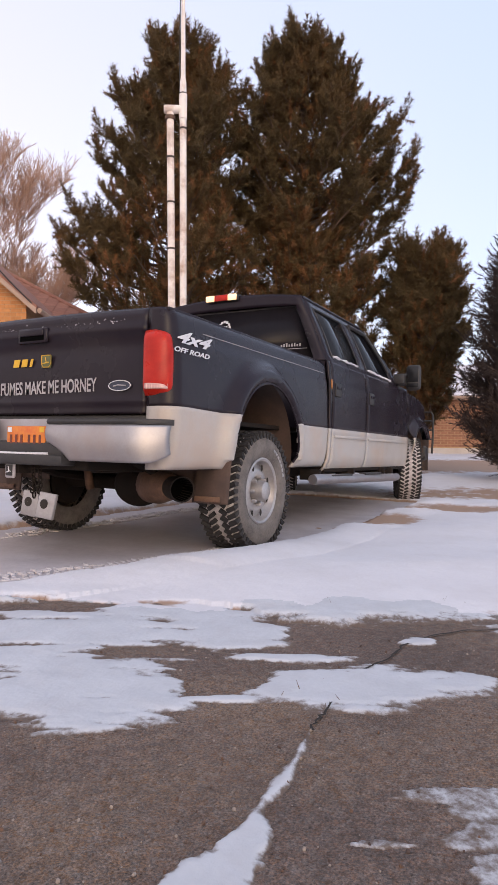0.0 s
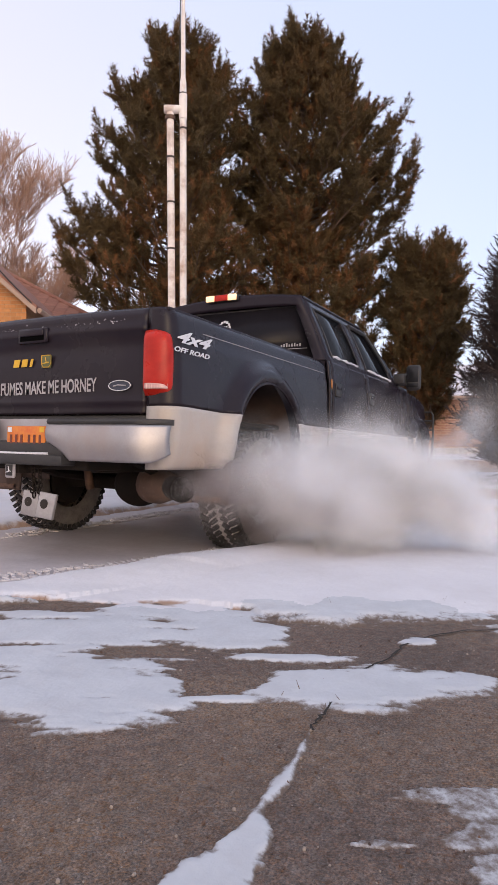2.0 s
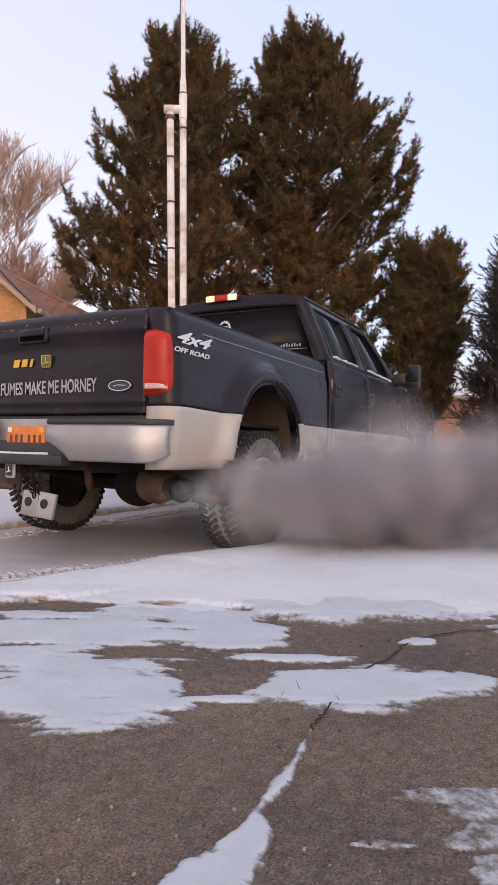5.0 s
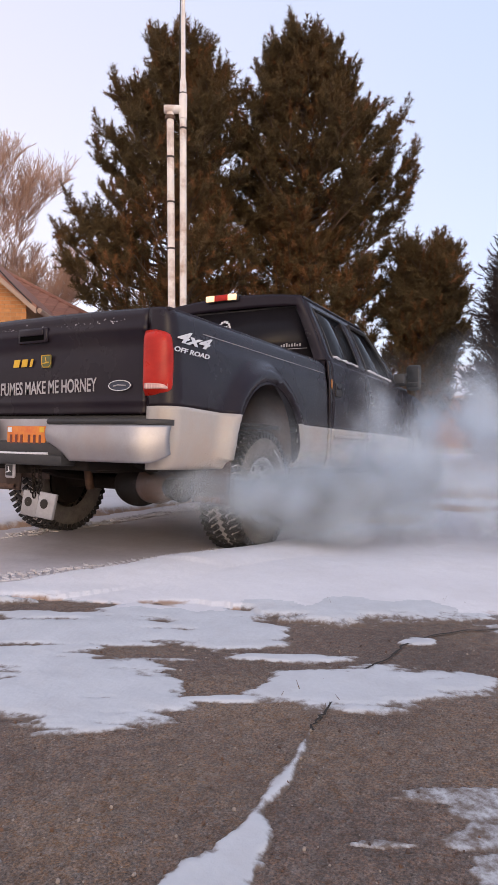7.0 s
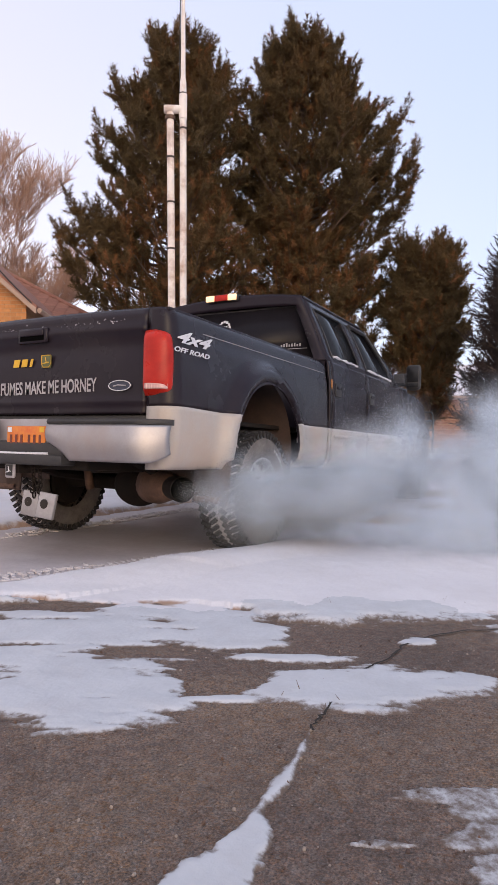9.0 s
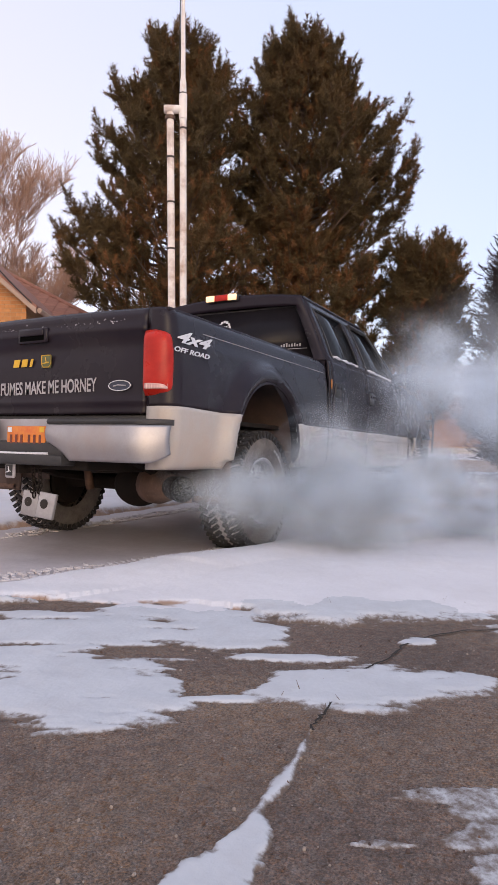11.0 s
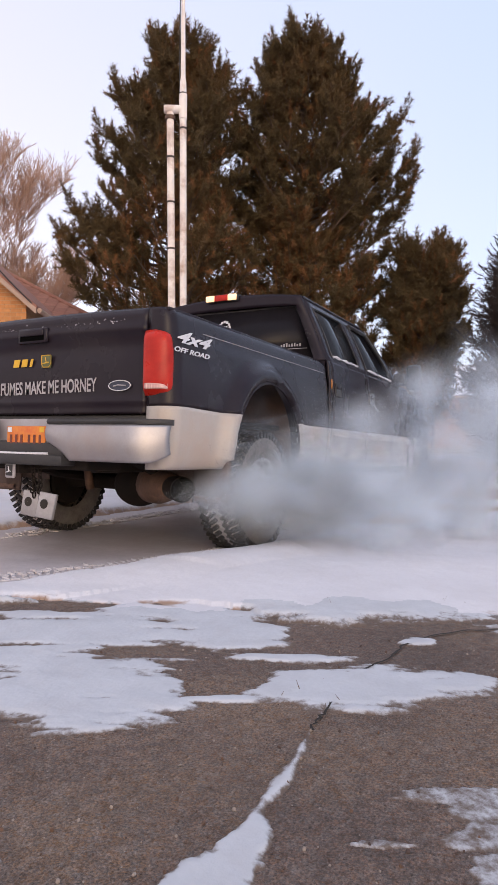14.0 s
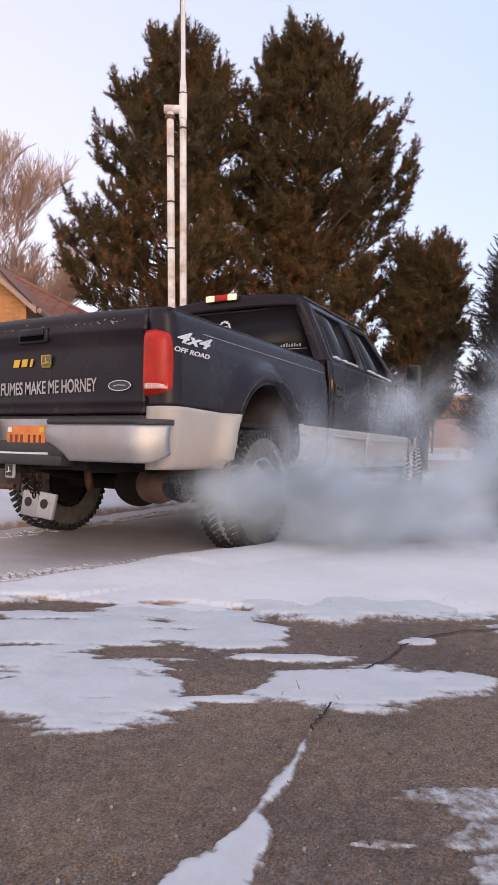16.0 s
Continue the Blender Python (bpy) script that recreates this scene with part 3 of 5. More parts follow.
def truck():
    turn = Matrix.Translation((0, -0.9, 0)) @ Matrix.Rotation(radians(1.1), 4, "X") @ Matrix.Translation((0, 0.9, 0))
    root = thing("pickup_truck", "dark blue-grey and beige crew-cab pickup truck parked on snowy drive", "pickup truck", at=turn)

    # bed sides with arches
    us = steps(0, 2.20, 104) + steps(2.20, CORNER, 8)[1:] + [CORNER + 0.03, CORNER + 0.062]
    for sgn in (-1, 1):
        s = 1 if sgn == -1 else -1
        def keep(u, z):
            return math.hypot(1.25 - u - ARCH[0], z - ARCH[1]) > ARCH[2] - 0.004 or u > 1.9
        def fn(u, z):      # the beige edge climbs a little towards the rear corner
            rise = 0.022 * max(0.0, min(1.0, (u - 1.2) / 0.9)) * max(0.0, 1 - abs(z - ZS) / 0.25)
            return bed_point(u, z + rise, s)
        o = part("bed_side", sheet(fn, us, steps(ZS, 1.455, 28), keep), M["paint"], root)
        solid(o, 0.012)
        for front in (True, False):
            o = part("lower_panel", sheet(fn, us, steps(0.555, ZS, 16), lambda u, z: keep(u, z) and (1.25 - u > ARCH[0]) == front), M["tan"], root, "beige lower bed panel with rusty dirt")
            solid(o, 0.012)
        # rolled arch lip
        pts = []
        for k in range(41):
            a = radians(-18 + 216 * k / 40)
            x, z = ARCH[0] + (ARCH[2] + 0.004) * math.cos(a), ARCH[1] + (ARCH[2] + 0.004) * math.sin(a)
            if z > 0.57:
                pts.append((x, s * (-0.93 - along(BED_OFF, z) - flare(x, z, ARCH) + 0.002), z))
        part("arch_lip", tube(pts, 0.010, 6), M["paint"], root)
        # inner well
        def well(a, w):
            r = ARCH[2] + 0.05
            return Vector((ARCH[0] + r * math.cos(a), s * (-0.95 + 0.42 * w), ARCH[1] + r * math.sin(a)))
        part("wheel_well", sheet(well, steps(radians(-25), radians(205), 26), steps(0, 1, 4)), M["liner"], root, "brown dusty wheel well liner")
        part("wheel_tub", box(-0.47, 0.67, *sorted((s * -0.51, s * -0.858)), 1.228, 1.245, 0.004), M["paint"], root)
        part("well_back", box(-0.42, 0.64, *sorted((s * -0.53, s * -0.515)), 0.72, 1.228), M["liner"], root)
        part("worn_edge", tube([bed_point(u, 1.352, s, 0.0005) for u in steps(0.05, 1.95, 30)], 0.0028, 5), M["letter_grey"], root, "pale line along the body crease")
        # top rail cap
        part("bed_rail", box(-1.0, 1.25, *sorted((s * -0.922, s * -0.86)), 1.430, 1.458, 0.010), M["paint"], root, "worn dark bed rail")
        part("bed_inner_side", box(-0.98, 1.23, *sorted((s * -0.872, s * -0.86)), 1.24, 1.437), M["paint"], root)
    part("bed_floor", box(-0.98, 1.24, -0.86, 0.86, 0.84, 0.87), M["under"], root)
    part("bed_front", box(1.20, 1.24, -0.90, 0.90, 0.60, 1.45, 0.006), M["paint"], root)
    part("bed_rear_sill", box(-1.0, -0.95, -0.86, 0.86, 0.72, 0.86, 0.01), M["black"], root)

    # tailgate
    def gate(y, z):
        t = (z - 0.865) / 0.60
        bulge = 0.016 * math.exp(-((t - 0.80) / 0.05) ** 2) - 0.014 * math.exp(-((t - 0.62) / 0.10) ** 2) + 0.010 * math.exp(-((t - 0.12) / 0.03) ** 2)
        return Vector((-1.020 - bulge + (0.03 * max(0, t - 0.93) / 0.07), y, z + 0.012 * (1 - (y / 0.8) ** 2) * t))
    o = part("tailgate", sheet(gate, steps(-0.785, 0.785, 48), steps(0.865, 1.462, 44)), M["paint"], root)
    solid(o, 0.055)
    face = Matrix(((0, 0, -1, 0), (-1, 0, 0, 0), (0, 1, 0, 0), (0, 0, 0, 1)))    # text plane looking rearward

    def on_gate(y, z, x=-1.024):
        return Matrix.Translation((x, y, z)) @ face
    # handle: recessed surround, black cup painted in place of the recess shade, raised lip
    bm = box(-1.046, -1.018, -0.045, 0.205, 1.302, 1.398, 0.013, seg=3)
    h = part("tailgate_handle", bm, M["paint"], o, "dark painted tailgate handle in raised surround")
    part("cup", box(-1.0475, -1.036, -0.025, 0.185, 1.316, 1.352, 0.005), M["soot_shade"], h)
    part("lip", box(-1.056, -1.040, -0.022, 0.182, 1.346, 1.386, 0.007, seg=3), M["paint"], h)
    # yellow dealer mark as plain slanted bars, and a small round-cornered badge
    for k, (y, w) in enumerate(((0.235, 0.052), (0.165, 0.050), (0.105, 0.022))):
        bm = bmesh.new()
        z0, z1 = 1.162, 1.210
        q = [bm.verts.new(v) for v in ((-1.0245, y + w / 2, z0), (-1.0245, y - w / 2, z0), (-1.0245, y - w / 2 - 0.012, z1), (-1.0245, y + w / 2 - 0.012, z1))]
        bmesh.ops.extrude_face_region(bm, geom=[bm.faces.new(q)])
        for v in bm.verts[-4:]:
            v.co.x -= 0.0015
        part("yellow_mark", bm, M["yellow"], o, "plain yellow vinyl bar", False)
    b = part("green_badge", box(-1.0275, -1.023, -0.070, 0.012, 1.150, 1.228, 0.0018), M["green"], o, "small dark green rounded badge")
    rim = [(-1.0280, 0.010, 1.226), (-1.0280, -0.068, 1.226), (-1.0280, -0.068, 1.172), (-1.0280, -0.052, 1.154), (-1.0280, -0.006, 1.154), (-1.0280, 0.010, 1.172), (-1.0280, 0.010, 1.226)]
    part("badge_rim", tube(rim, 0.0028, 6), M["yellow"], b, "thin yellow badge rim")
    part("badge_mark", tube([(-1.0285, 0.000, 1.176), (-1.0285, -0.030, 1.181), (-1.0285, -0.052, 1.183)], 0.0035, 6), M["yellow"], b)
    part("badge_mark", tube([(-1.0285, -0.030, 1.181), (-1.0285, -0.022, 1.213)], 0.003, 6), M["yellow"], b)
    words("lettering", "FUMES MAKE ME HORNEY", 0.112, M["letter_grey"], o, on_gate(-0.030, 1.026) @ pose(0, 0, 0, 0, 0, 0.9), "narrow grey vinyl lettering", xscale=0.615, bold=0.0016)
    # oval emblem
    em = bmesh.new()
    bmesh.ops.create_cone(em, cap_ends=True, segments=40, radius1=1, radius2=0.9, depth=1, matrix=Matrix.Translation((-1.026, -0.61, 1.025)) @ Matrix.Rotation(radians(-90), 4, "Y") @ Matrix.Diagonal((0.031, 0.082, 0.008, 1)))
    e = part("oval_emblem", em, M["navy"], o, "dark oval emblem with bright rim")
    pts = [(-1.031, -0.61 + 0.079 * math.cos(a), 1.025 + 0.029 * math.sin(a)) for a in steps(0, math.tau, 36)]
    part("rim", tube(pts, 0.0028, 6, cap=False), M["letter_white"], e)
    part("emblem_bar", tube([(-1.031, -0.565, 1.022), (-1.031, -0.60, 1.028), (-1.031, -0.655, 1.024)], 0.004, 6), M["letter_grey"], e)
    # frost specks along the tailgate's upper edge
    rnd = random.Random(4)
    bm = bmesh.new()
    for _ in range(48):
        y = rnd.choice((rnd.gauss(-0.52, 0.05), rnd.gauss(-0.28, 0.1), rnd.gauss(0.3, 0.05), rnd.uniform(-0.7, 0.4)))
        z = 1.400 + rnd.gauss(0, 0.009)
        r = rnd.uniform(0.0015, 0.005)
        bmesh.ops.create_icosphere(bm, subdivisions=1, radius=1, matrix=Matrix.Translation((gate(y, z - 0.0).x - 0.001, y, z)) @ Matrix.Diagonal((0.002, r * 1.6, r * 0.7, 1)))
    tagged(part("frost_specks", bm, M["letter_grey"], o), "specks of frost", kind="stuff")

    # tail lights round the rear corners
    for s in (1, -1):
        def lens(extra, a, b, z0, z1, bulge=0.02):
            def fn(u, v):
                uu, vv = 2 * u - 1, 2 * v - 1
                k = (1 - abs(uu) ** 6) * (1 - abs(vv) ** 8)
                top = 0.03 * max(0.0, (0.5 - u)) * max(0.0, v) ** 3
                z = z0 + (z1 - z0) * v - top
                p, n = bed_path(a + 0.022 * max(0.0, v) ** 5 * (1 - u) + (b - a) * u)
                q = p + n * (0.030 + extra * k - 0.030 * (1 - k))
                return Vector((q.x, q.y * s, z))
            return sheet(fn, steps(0, 1, 16), steps(0, 1, 20))
        lt = part("tail_light", lens(0.022, 2.215, CORNER + 0.082, 0.965, 1.330), M["red_lens"], root, "tall red tail light with worn lens")
        part("reverse_lens", lens(0.0228, 2.235, CORNER + 0.070, 0.992, 1.036), M["clear_lens"], lt, "pinkish ribbed reverse lens")
        for k in range(9):
            u = CORNER - 0.055 + k * 0.010
            p, n = bed_path(u)
            q = p + n * 0.0525
            part("rib", tube([(q.x, q.y * s, 0.995), (q.x, q.y * s, 1.026)], 0.0014, 4), M["clear_lens"], lt)

    # four-by-four lettering on the bed side
    sideways = Matrix(((1, 0, 0, 0), (0, 0, -1, 0), (0, 1, 0, 0), (0, 0, 0, 1)))
    bs = [c for c in root.children if c.name.startswith("bed_side")][0]
    words("lettering", "4x4", 0.092, M["letter_white"], bs, Matrix.Translation((-0.845, -0.9735, 1.290)) @ sideways, "bold white slanted lettering", shear=0.45, xscale=2.35, bold=0.0025)
    words("lettering", "OFF ROAD", 0.038, M["letter_white"], bs, Matrix.Translation((-0.845, -0.9755, 1.218)) @ sideways, "bold white slanted lettering", shear=0.25, xscale=1.95, bold=0.0008)

    # rear bumper: chrome wings, dark step, pads, plate
    def wing(y, v):
        a = max(0.0, (-y - 0.78) / 0.22)
        x = -1.205 + 0.135 * a ** 2.2 - 0.016 * math.sin(v * math.pi) + 0.03 * abs(y) * 0.3
        z = 0.592 + 0.205 * v
        return Vector((x, y, z))
    bump = part("bumper", box(-1.19, -1.02, -0.80, 0.80, 0.600, 0.700, 0.02), M["black"], root, "dark steel bumper step")
    for s in (1, -1):
        def chrome(y, v):
            q = wing(y, v)
            low = 0.592 + 0.10 * max(0.0, min(1.0, (y + 0.40) / 0.15)) ** 0.7 + 0.05 * max(0.0, (-y - 0.90) / 0.10) ** 2
            return Vector((q.x, q.y * s, low + (q.z - 0.592) / 0.205 * (0.797 - low)))
        o = part("chrome_wing", sheet(chrome, steps(-1.0, -0.235, 44), steps(0, 1, 14)), M["chrome"], bump, "dusty chrome bumper wing")
        solid(o, 0.006)
        ring = [(-0.004, 0.800), (-0.008, 0.812), (-0.002, 0.824), (0.02, 0.829), (0.15, 0.829), (0.15, 0.797), (0.01, 0.797), (-0.004, 0.800)]
        pad = sheet(lambda y, k: Vector((wing(y, 0.5).x + 0.018 + ring[k][0] * (1 if y > -0.86 else max(0.08, 1 - (-y - 0.86) * 6.6)), y * s, ring[k][1])), steps(-1.004, -0.235, 36), list(range(8)))
        bmesh.ops.remove_doubles(pad, verts=pad.verts, dist=0.0004)
        bmesh.ops.holes_fill(pad, edges=[e for e in pad.edges if e.is_boundary], sides=0)
        part("step_pad", pad, M["black"], bump, "black rubber bumper pad")
        part("bumper_bracket", box(-1.08, -0.95, *sorted((s * -0.78, s * -0.87)), 0.60, 0.80, 0.01), M["black"], bump)
    part("centre_step", box(-1.215, -1.04, -0.36, 0.36, 0.560, 0.622, 0.014), M["black"], bump)
    part("plate_recess", box(-1.165, -1.03, -0.235, 0.235, 0.622, 0.83, 0.008), M["chrome"], bump)
    part("pipe_rail", tube([(-1.19, 0.235, 0.626), (-1.192, 0, 0.624), (-1.19, -0.235, 0.626)], 0.009, 8), M["letter_white"], bump)
    pl = part("licence_plate", box(-1.186, -1.182, -0.205, 0.110, 0.622, 0.786, 0.0015), M["plate"], bump, "orange licence plate with unreadable dark bars")
    for k in range(6):
        y = 0.075 - 0.044 * k - (0.018 if k > 2 else 0)
        part("plate_bar", box(-1.1885, -1.186, y - 0.009, y + 0.009, 0.664, 0.736), M["plate_ink"], pl, "", False)
    part("plate_bar", box(-1.1880, -1.186, -0.17, 0.08, 0.642, 0.647), M["plate_ink"], pl, "", False)
    part("sticker", box(-1.1885, -1.186, 0.070, 0.103, 0.750, 0.780), M["letter_white"], pl, "", False)
    part("sticker", box(-1.1885, -1.186, -0.195, -0.160, 0.750, 0.780), M["yellow"], pl, "", False)
    # receiver hitch with cover and a two-ball drop mount on a chain
    hitch = part("receiver_hitch", box(-1.10, -0.80, -0.45, 0.45, 0.535, 0.60, 0.008), M["under"], root, "black receiver hitch")
    part("receiver_tube", box(-1.16, -0.90, 0.03, 0.115, 0.505, 0.585, 0.008), M["under"], hitch)
    cov = part("hitch_cover", box(-1.185, -1.165, 0.045, 0.125, 0.475, 0.570, 0.012), M["letter_grey"], hitch, "grey rounded hitch cover")
    part("cover_face", box(-1.188, -1.184, 0.057, 0.113, 0.490, 0.555, 0.002), M["black"], cov)
    part("cover_mark", tube([(-1.190, 0.103, 0.510), (-1.190, 0.080, 0.518), (-1.190, 0.068, 0.516)], 0.003, 6), M["letter_white"], cov)
    part("cover_mark", tube([(-1.190, 0.083, 0.518), (-1.190, 0.088, 0.545)], 0.003, 6), M["letter_white"], cov)
    rnd = random.Random(6)
    for y0 in (-0.10, -0.045):
        for k in range(6):
            z = 0.53 - 0.030 * k
            p = Vector((-1.12 + 0.008 * (k % 2), y0 + 0.006 * math.sin(k * 2.0), z))
            a = k % 2
            pts = [p + Vector((0.012 * math.cos(q) * (1 - a), 0.012 * math.cos(q) * a + 0.0, 0.021 * math.sin(q))) for q in steps(0, math.tau, 12)]
            part("chain_link", tube(pts, 0.0045, 5, cap=False), M["under"], hitch)
    for y0, x0, tilt in ((-0.012, -1.10, 5), (-0.195, -1.15, 8)):
        bm = box(-0.012, 0.012, -0.066, 0.066, -0.075, 0.075, 0.006)
        bm.transform(Matrix.Translation((x0, y0, 0.325)) @ Matrix.Rotation(radians(tilt), 4, "Y") @ Matrix.Rotation(radians(6), 4, "X"))
        pm = part("towing_plate", bm, M["steel"], hitch, "hanging grey steel plate with a bolt hole")
        # a dark plug drawn for the hole, its shade put into the colour
        bm = spin([(-0.016, 0.028), (0.016, 0.028), (0.016, 0.001)], 20)
        bm.transform(Matrix.Translation((x0, y0 + 0.01, 0.335)) @ Matrix.Rotation(radians(90), 4, "Z"))
        part("bolt_hole", bm, M["crack"], pm)
    # underbody
    for s in (1, -1):
        part("frame_rail", box(-0.98, 4.9, *sorted((s * 0.36, s * 0.44)), 0.52, 0.66, 0.01), M["under"], root)
        part("leaf_spring", tube([(-0.75, s * 0.50, 0.60), (-0.4, s * 0.50, 0.48), (0.02, s * 0.50, 0.43), (0.45, s * 0.50, 0.49), (0.85, s * 0.50, 0.58)], 0.035, 8), M["under"], root)
        part("shock_absorber", tube([(-0.12, s * 0.42, 0.36), (-0.25, s * 0.36, 0.66)], 0.033, 10), M["rust"], root)
    part("rear_axle", tube([(0.02, -0.80, 0.405), (0.02, -0.2, 0.405), (0.02, 0.2, 0.405), (0.02, 0.80, 0.405)], 0.055, 12), M["under"], root)
    bm = bmesh.new()
    bmesh.ops.create_uvsphere(bm, u_segments=20, v_segments=12, radius=1, matrix=Matrix.Translation((-0.02, 0.02, 0.405)) @ Matrix.Diagonal((0.17, 0.20, 0.17, 1)))
    part("differential", bm, M["under"], root)
    part("front_axle", tube([(4.38, -0.78, 0.47), (4.38, 0.78, 0.47)], 0.055, 12), M["under"], root)
    part("gearbox", box(1.6, 3.6, -0.25, 0.25, 0.42, 0.62, 0.06), M["under"], root)
    part("fuel_tank", box(0.75, 1.9, 0.35, 0.80, 0.42, 0.62, 0.05), M["under"], root)
    part("spare_tyre", spin([(-0.10, 0.12), (-0.10, 0.34), (-0.05, 0.38), (0.05, 0.38), (0.10, 0.34), (0.10, 0.12)], 32, "z", closed=True), M["lug"], root).location = (-0.62, 0.1, 0.67)
    part("under_cover", box(-0.9, 4.6, -0.52, 0.52, 0.66, 0.70), M["under"], root)
    # muffler and wide exhaust tip
    ms = [(-0.10, -0.22, 0.47, 0.05), (-0.30, -0.30, 0.45, 0.10), (-0.40, -0.40, 0.43, 0.125), (-0.50, -0.52, 0.430, 0.115), (-0.53, -0.66, 0.430, 0.075)]
    ex = part("exhaust", tube([m[:3] for m in ms], [m[3] for m in ms], 20), M["rust"], root, "rusty brown exhaust pipe")
    ax = Vector((-0.62, -0.78, 0.0)).normalized()
    p0 = Vector((-0.525, -0.625, 0.430))
    bm = spin([(0.0, 0.060), (0.05, 0.072), (0.24, 0.079), (0.25, 0.077), (0.245, 0.070), (0.04, 0.062)], 28)
    bm.transform(Matrix.Translation(p0) @ Vector((0, 1, 0)).rotation_difference(ax).to_matrix().to_4x4())
    part("exhaust_tip", bm, M["under"], ex, "wide blackened exhaust tip")
    bm = spin([(0.236, 0.0695), (0.05, 0.0625), (0.05, 0.001)], 24)
    bm.transform(Matrix.Translation(p0) @ Vector((0, 1, 0)).rotation_difference(ax).to_matrix().to_4x4())
    # the dark inside of the pipe: soot, with its shade in the colour
    part("exhaust_bore", bm, M["soot_shade"], ex)
    part("hanger", tube([(-0.50, -0.50, 0.53), (-0.50, -0.46, 0.66)], 0.008, 6), M["under"], ex)
    # mud flaps
    for s in (1, -1):
        fl = sheet(lambda y, v: Vector((-0.47 - 0.035 * v + 0.012 * math.sin(y * 22), s * y, 0.66 - 0.32 * v)), steps(-1.03, -0.765, 10), steps(0, 1, 12))
        o = solid(part("mud_flap", fl, M["liner"], root, "dirty brown rubber mud flap"), 0.008)
        part("flap_plate", box(-0.522, -0.512, *sorted((s * -0.985, s * -0.80)), 0.352, 0.385, 0.004), M["rust"], o, "rusty flap weight")

    # cab
    cab_x0, cab_x1 = 1.30, 3.965

    def side(x, z, s, arch=None):
        xx, zz = arch_snap(x, z, FARCH, 0.024) if arch else (x, z)
        tuck = 0.0
        if xx > 4.75:
            tuck = 0.20 * ((xx - 4.75) / 0.3) ** 2
        return Vector((xx, s * (-0.935 - along(CAB_OFF, zz) - (flare(xx, zz, FARCH) if arch else 0) + tuck), zz))
    for s in (1, -1):
        # cab corner, rear door, front door, each as its own skin; dark above, beige below
        for nm, a, b in (("cab_corner", cab_x0, 1.362), ("rear_door", 1.370, 2.330), ("front_door", 2.338, 3.955)):
            o = part(nm, sheet(lambda x, z: side(x, z, s), steps(a, b, max(2, int((b - a) / 0.06))), steps(ZS, 1.48, 24)), M["paint"], root)
            solid(o, 0.02)
            lo = part("lower_panel", sheet(lambda x, z: side(x, z, s), steps(a, b, max(2, int((b - a) / 0.06))), steps(0.51, ZS, 14)), M["tan"], o, "beige dusty lower panel")
            solid(lo, 0.02)
            if nm != "cab_corner":
                mo = box(a + 0.03, b - 0.03 - (0.12 if nm == "front_door" else 0), *sorted((s * -0.975, s * -0.990)), 0.805, 0.832, 0.006)
                part("side_moulding", mo, M["tan"], o, "beige rubbing strip")
                hx = a + 0.115
                hp = part("door_handle", box(hx - 0.075, hx + 0.075, *sorted((s * -0.972, s * -0.990)), 1.17, 1.29, 0.012), M["black"], o, "dark door handle")
                part("pull", box(hx - 0.055, hx + 0.055, *sorted((s * -0.985, s * -1.000)), 1.235, 1.262, 0.006), M["paint"], hp)
        # unseen black panel, added to block light through the door gaps
        part("door_inner", box(1.32, 3.94, *sorted((s * -0.885, s * -0.90)), 0.56, 1.47), M["black"], root)
        # front fender
        def fkeep(x, z):
            return math.hypot(x - FARCH[0], z - FARCH[1]) > FARCH[2] - 0.004

        def ftop(x):
            return along([(3.95, 1.43), (4.3, 1.415), (4.6, 1.375), (4.85, 1.30), (5.02, 1.20)], x)
        o = part("front_fender", sheet(lambda x, v: side(x, ZS + (ftop(x) - ZS) * v, s, True), steps(3.965, 5.02, 46), steps(0, 1, 24),
                                       lambda x, v: fkeep(x, ZS + (ftop(x) - ZS) * v)), M["paint"], root)
        solid(o, 0.012)
        lo = part("lower_panel", sheet(lambda x, z: side(x, z, s, True), steps(3.965, 5.02, 46), steps(0.52, ZS, 16), lambda x, z: fkeep(x, z) and x < FARCH[0]), M["tan"], o, "beige dusty lower panel")
        solid(lo, 0.012)

        def fwell(a, w):
            r = FARCH[2] + 0.05
            return Vector((FARCH[0] + r * math.cos(a), s * (-0.95 + 0.42 * w), FARCH[1] + r * math.sin(a)))
        part("wheel_well", sheet(fwell, steps(radians(15), radians(165), 24), steps(0, 1, 4)), M["liner"], root, "brown dusty wheel well liner")
        # upper side with window openings
        bot = [1.30, 1.455, 2.195, 2.435, 3.40, 3.80]
        top = [1.31, 1.46, 2.150, 2.400, 2.86, 3.02]
        lev = [0.0, 0.08, 0.88, 1.0]

        def upper(i, v, ins=0.0):
            x = bot[i] + (top[i] - bot[i]) * v
            bow = 0.016 * math.sin(math.pi * v)
            return Vector((x, s * (-0.942 + 0.255 * v - bow + ins), 1.475 + (0.575 - 0.0) * v - (0.05 * max(0, i - 3) / 2 * (1 - v))))
        bm = bmesh.new()
        for i in range(5):
            for a, b in zip(lev, lev[1:]):
                if i in (1, 3) and a == 0.08:
                    continue
                for v0, v1 in zip(steps(a, b, 6), steps(a, b, 6)[1:]):
                    bm.faces.new([bm.verts.new(p) for p in (upper(i, v0), upper(i + 1, v0), upper(i + 1, v1), upper(i, v1))])
        bmesh.ops.remove_doubles(bm, verts=bm.verts, dist=0.0005)
        o = solid(part("window_frame_side", bm, M["paint"], root), 0.03)
        for i in (1, 3):
            bm = bmesh.new()
            for v0, v1 in zip(steps(0.08, 0.88, 6), steps(0.08, 0.88, 6)[1:]):
                bm.faces.new([bm.verts.new(p) for p in (upper(i, v0, 0.012), upper(i + 1, v0, 0.012), upper(i + 1, v1, 0.012), upper(i, v1, 0.012))])
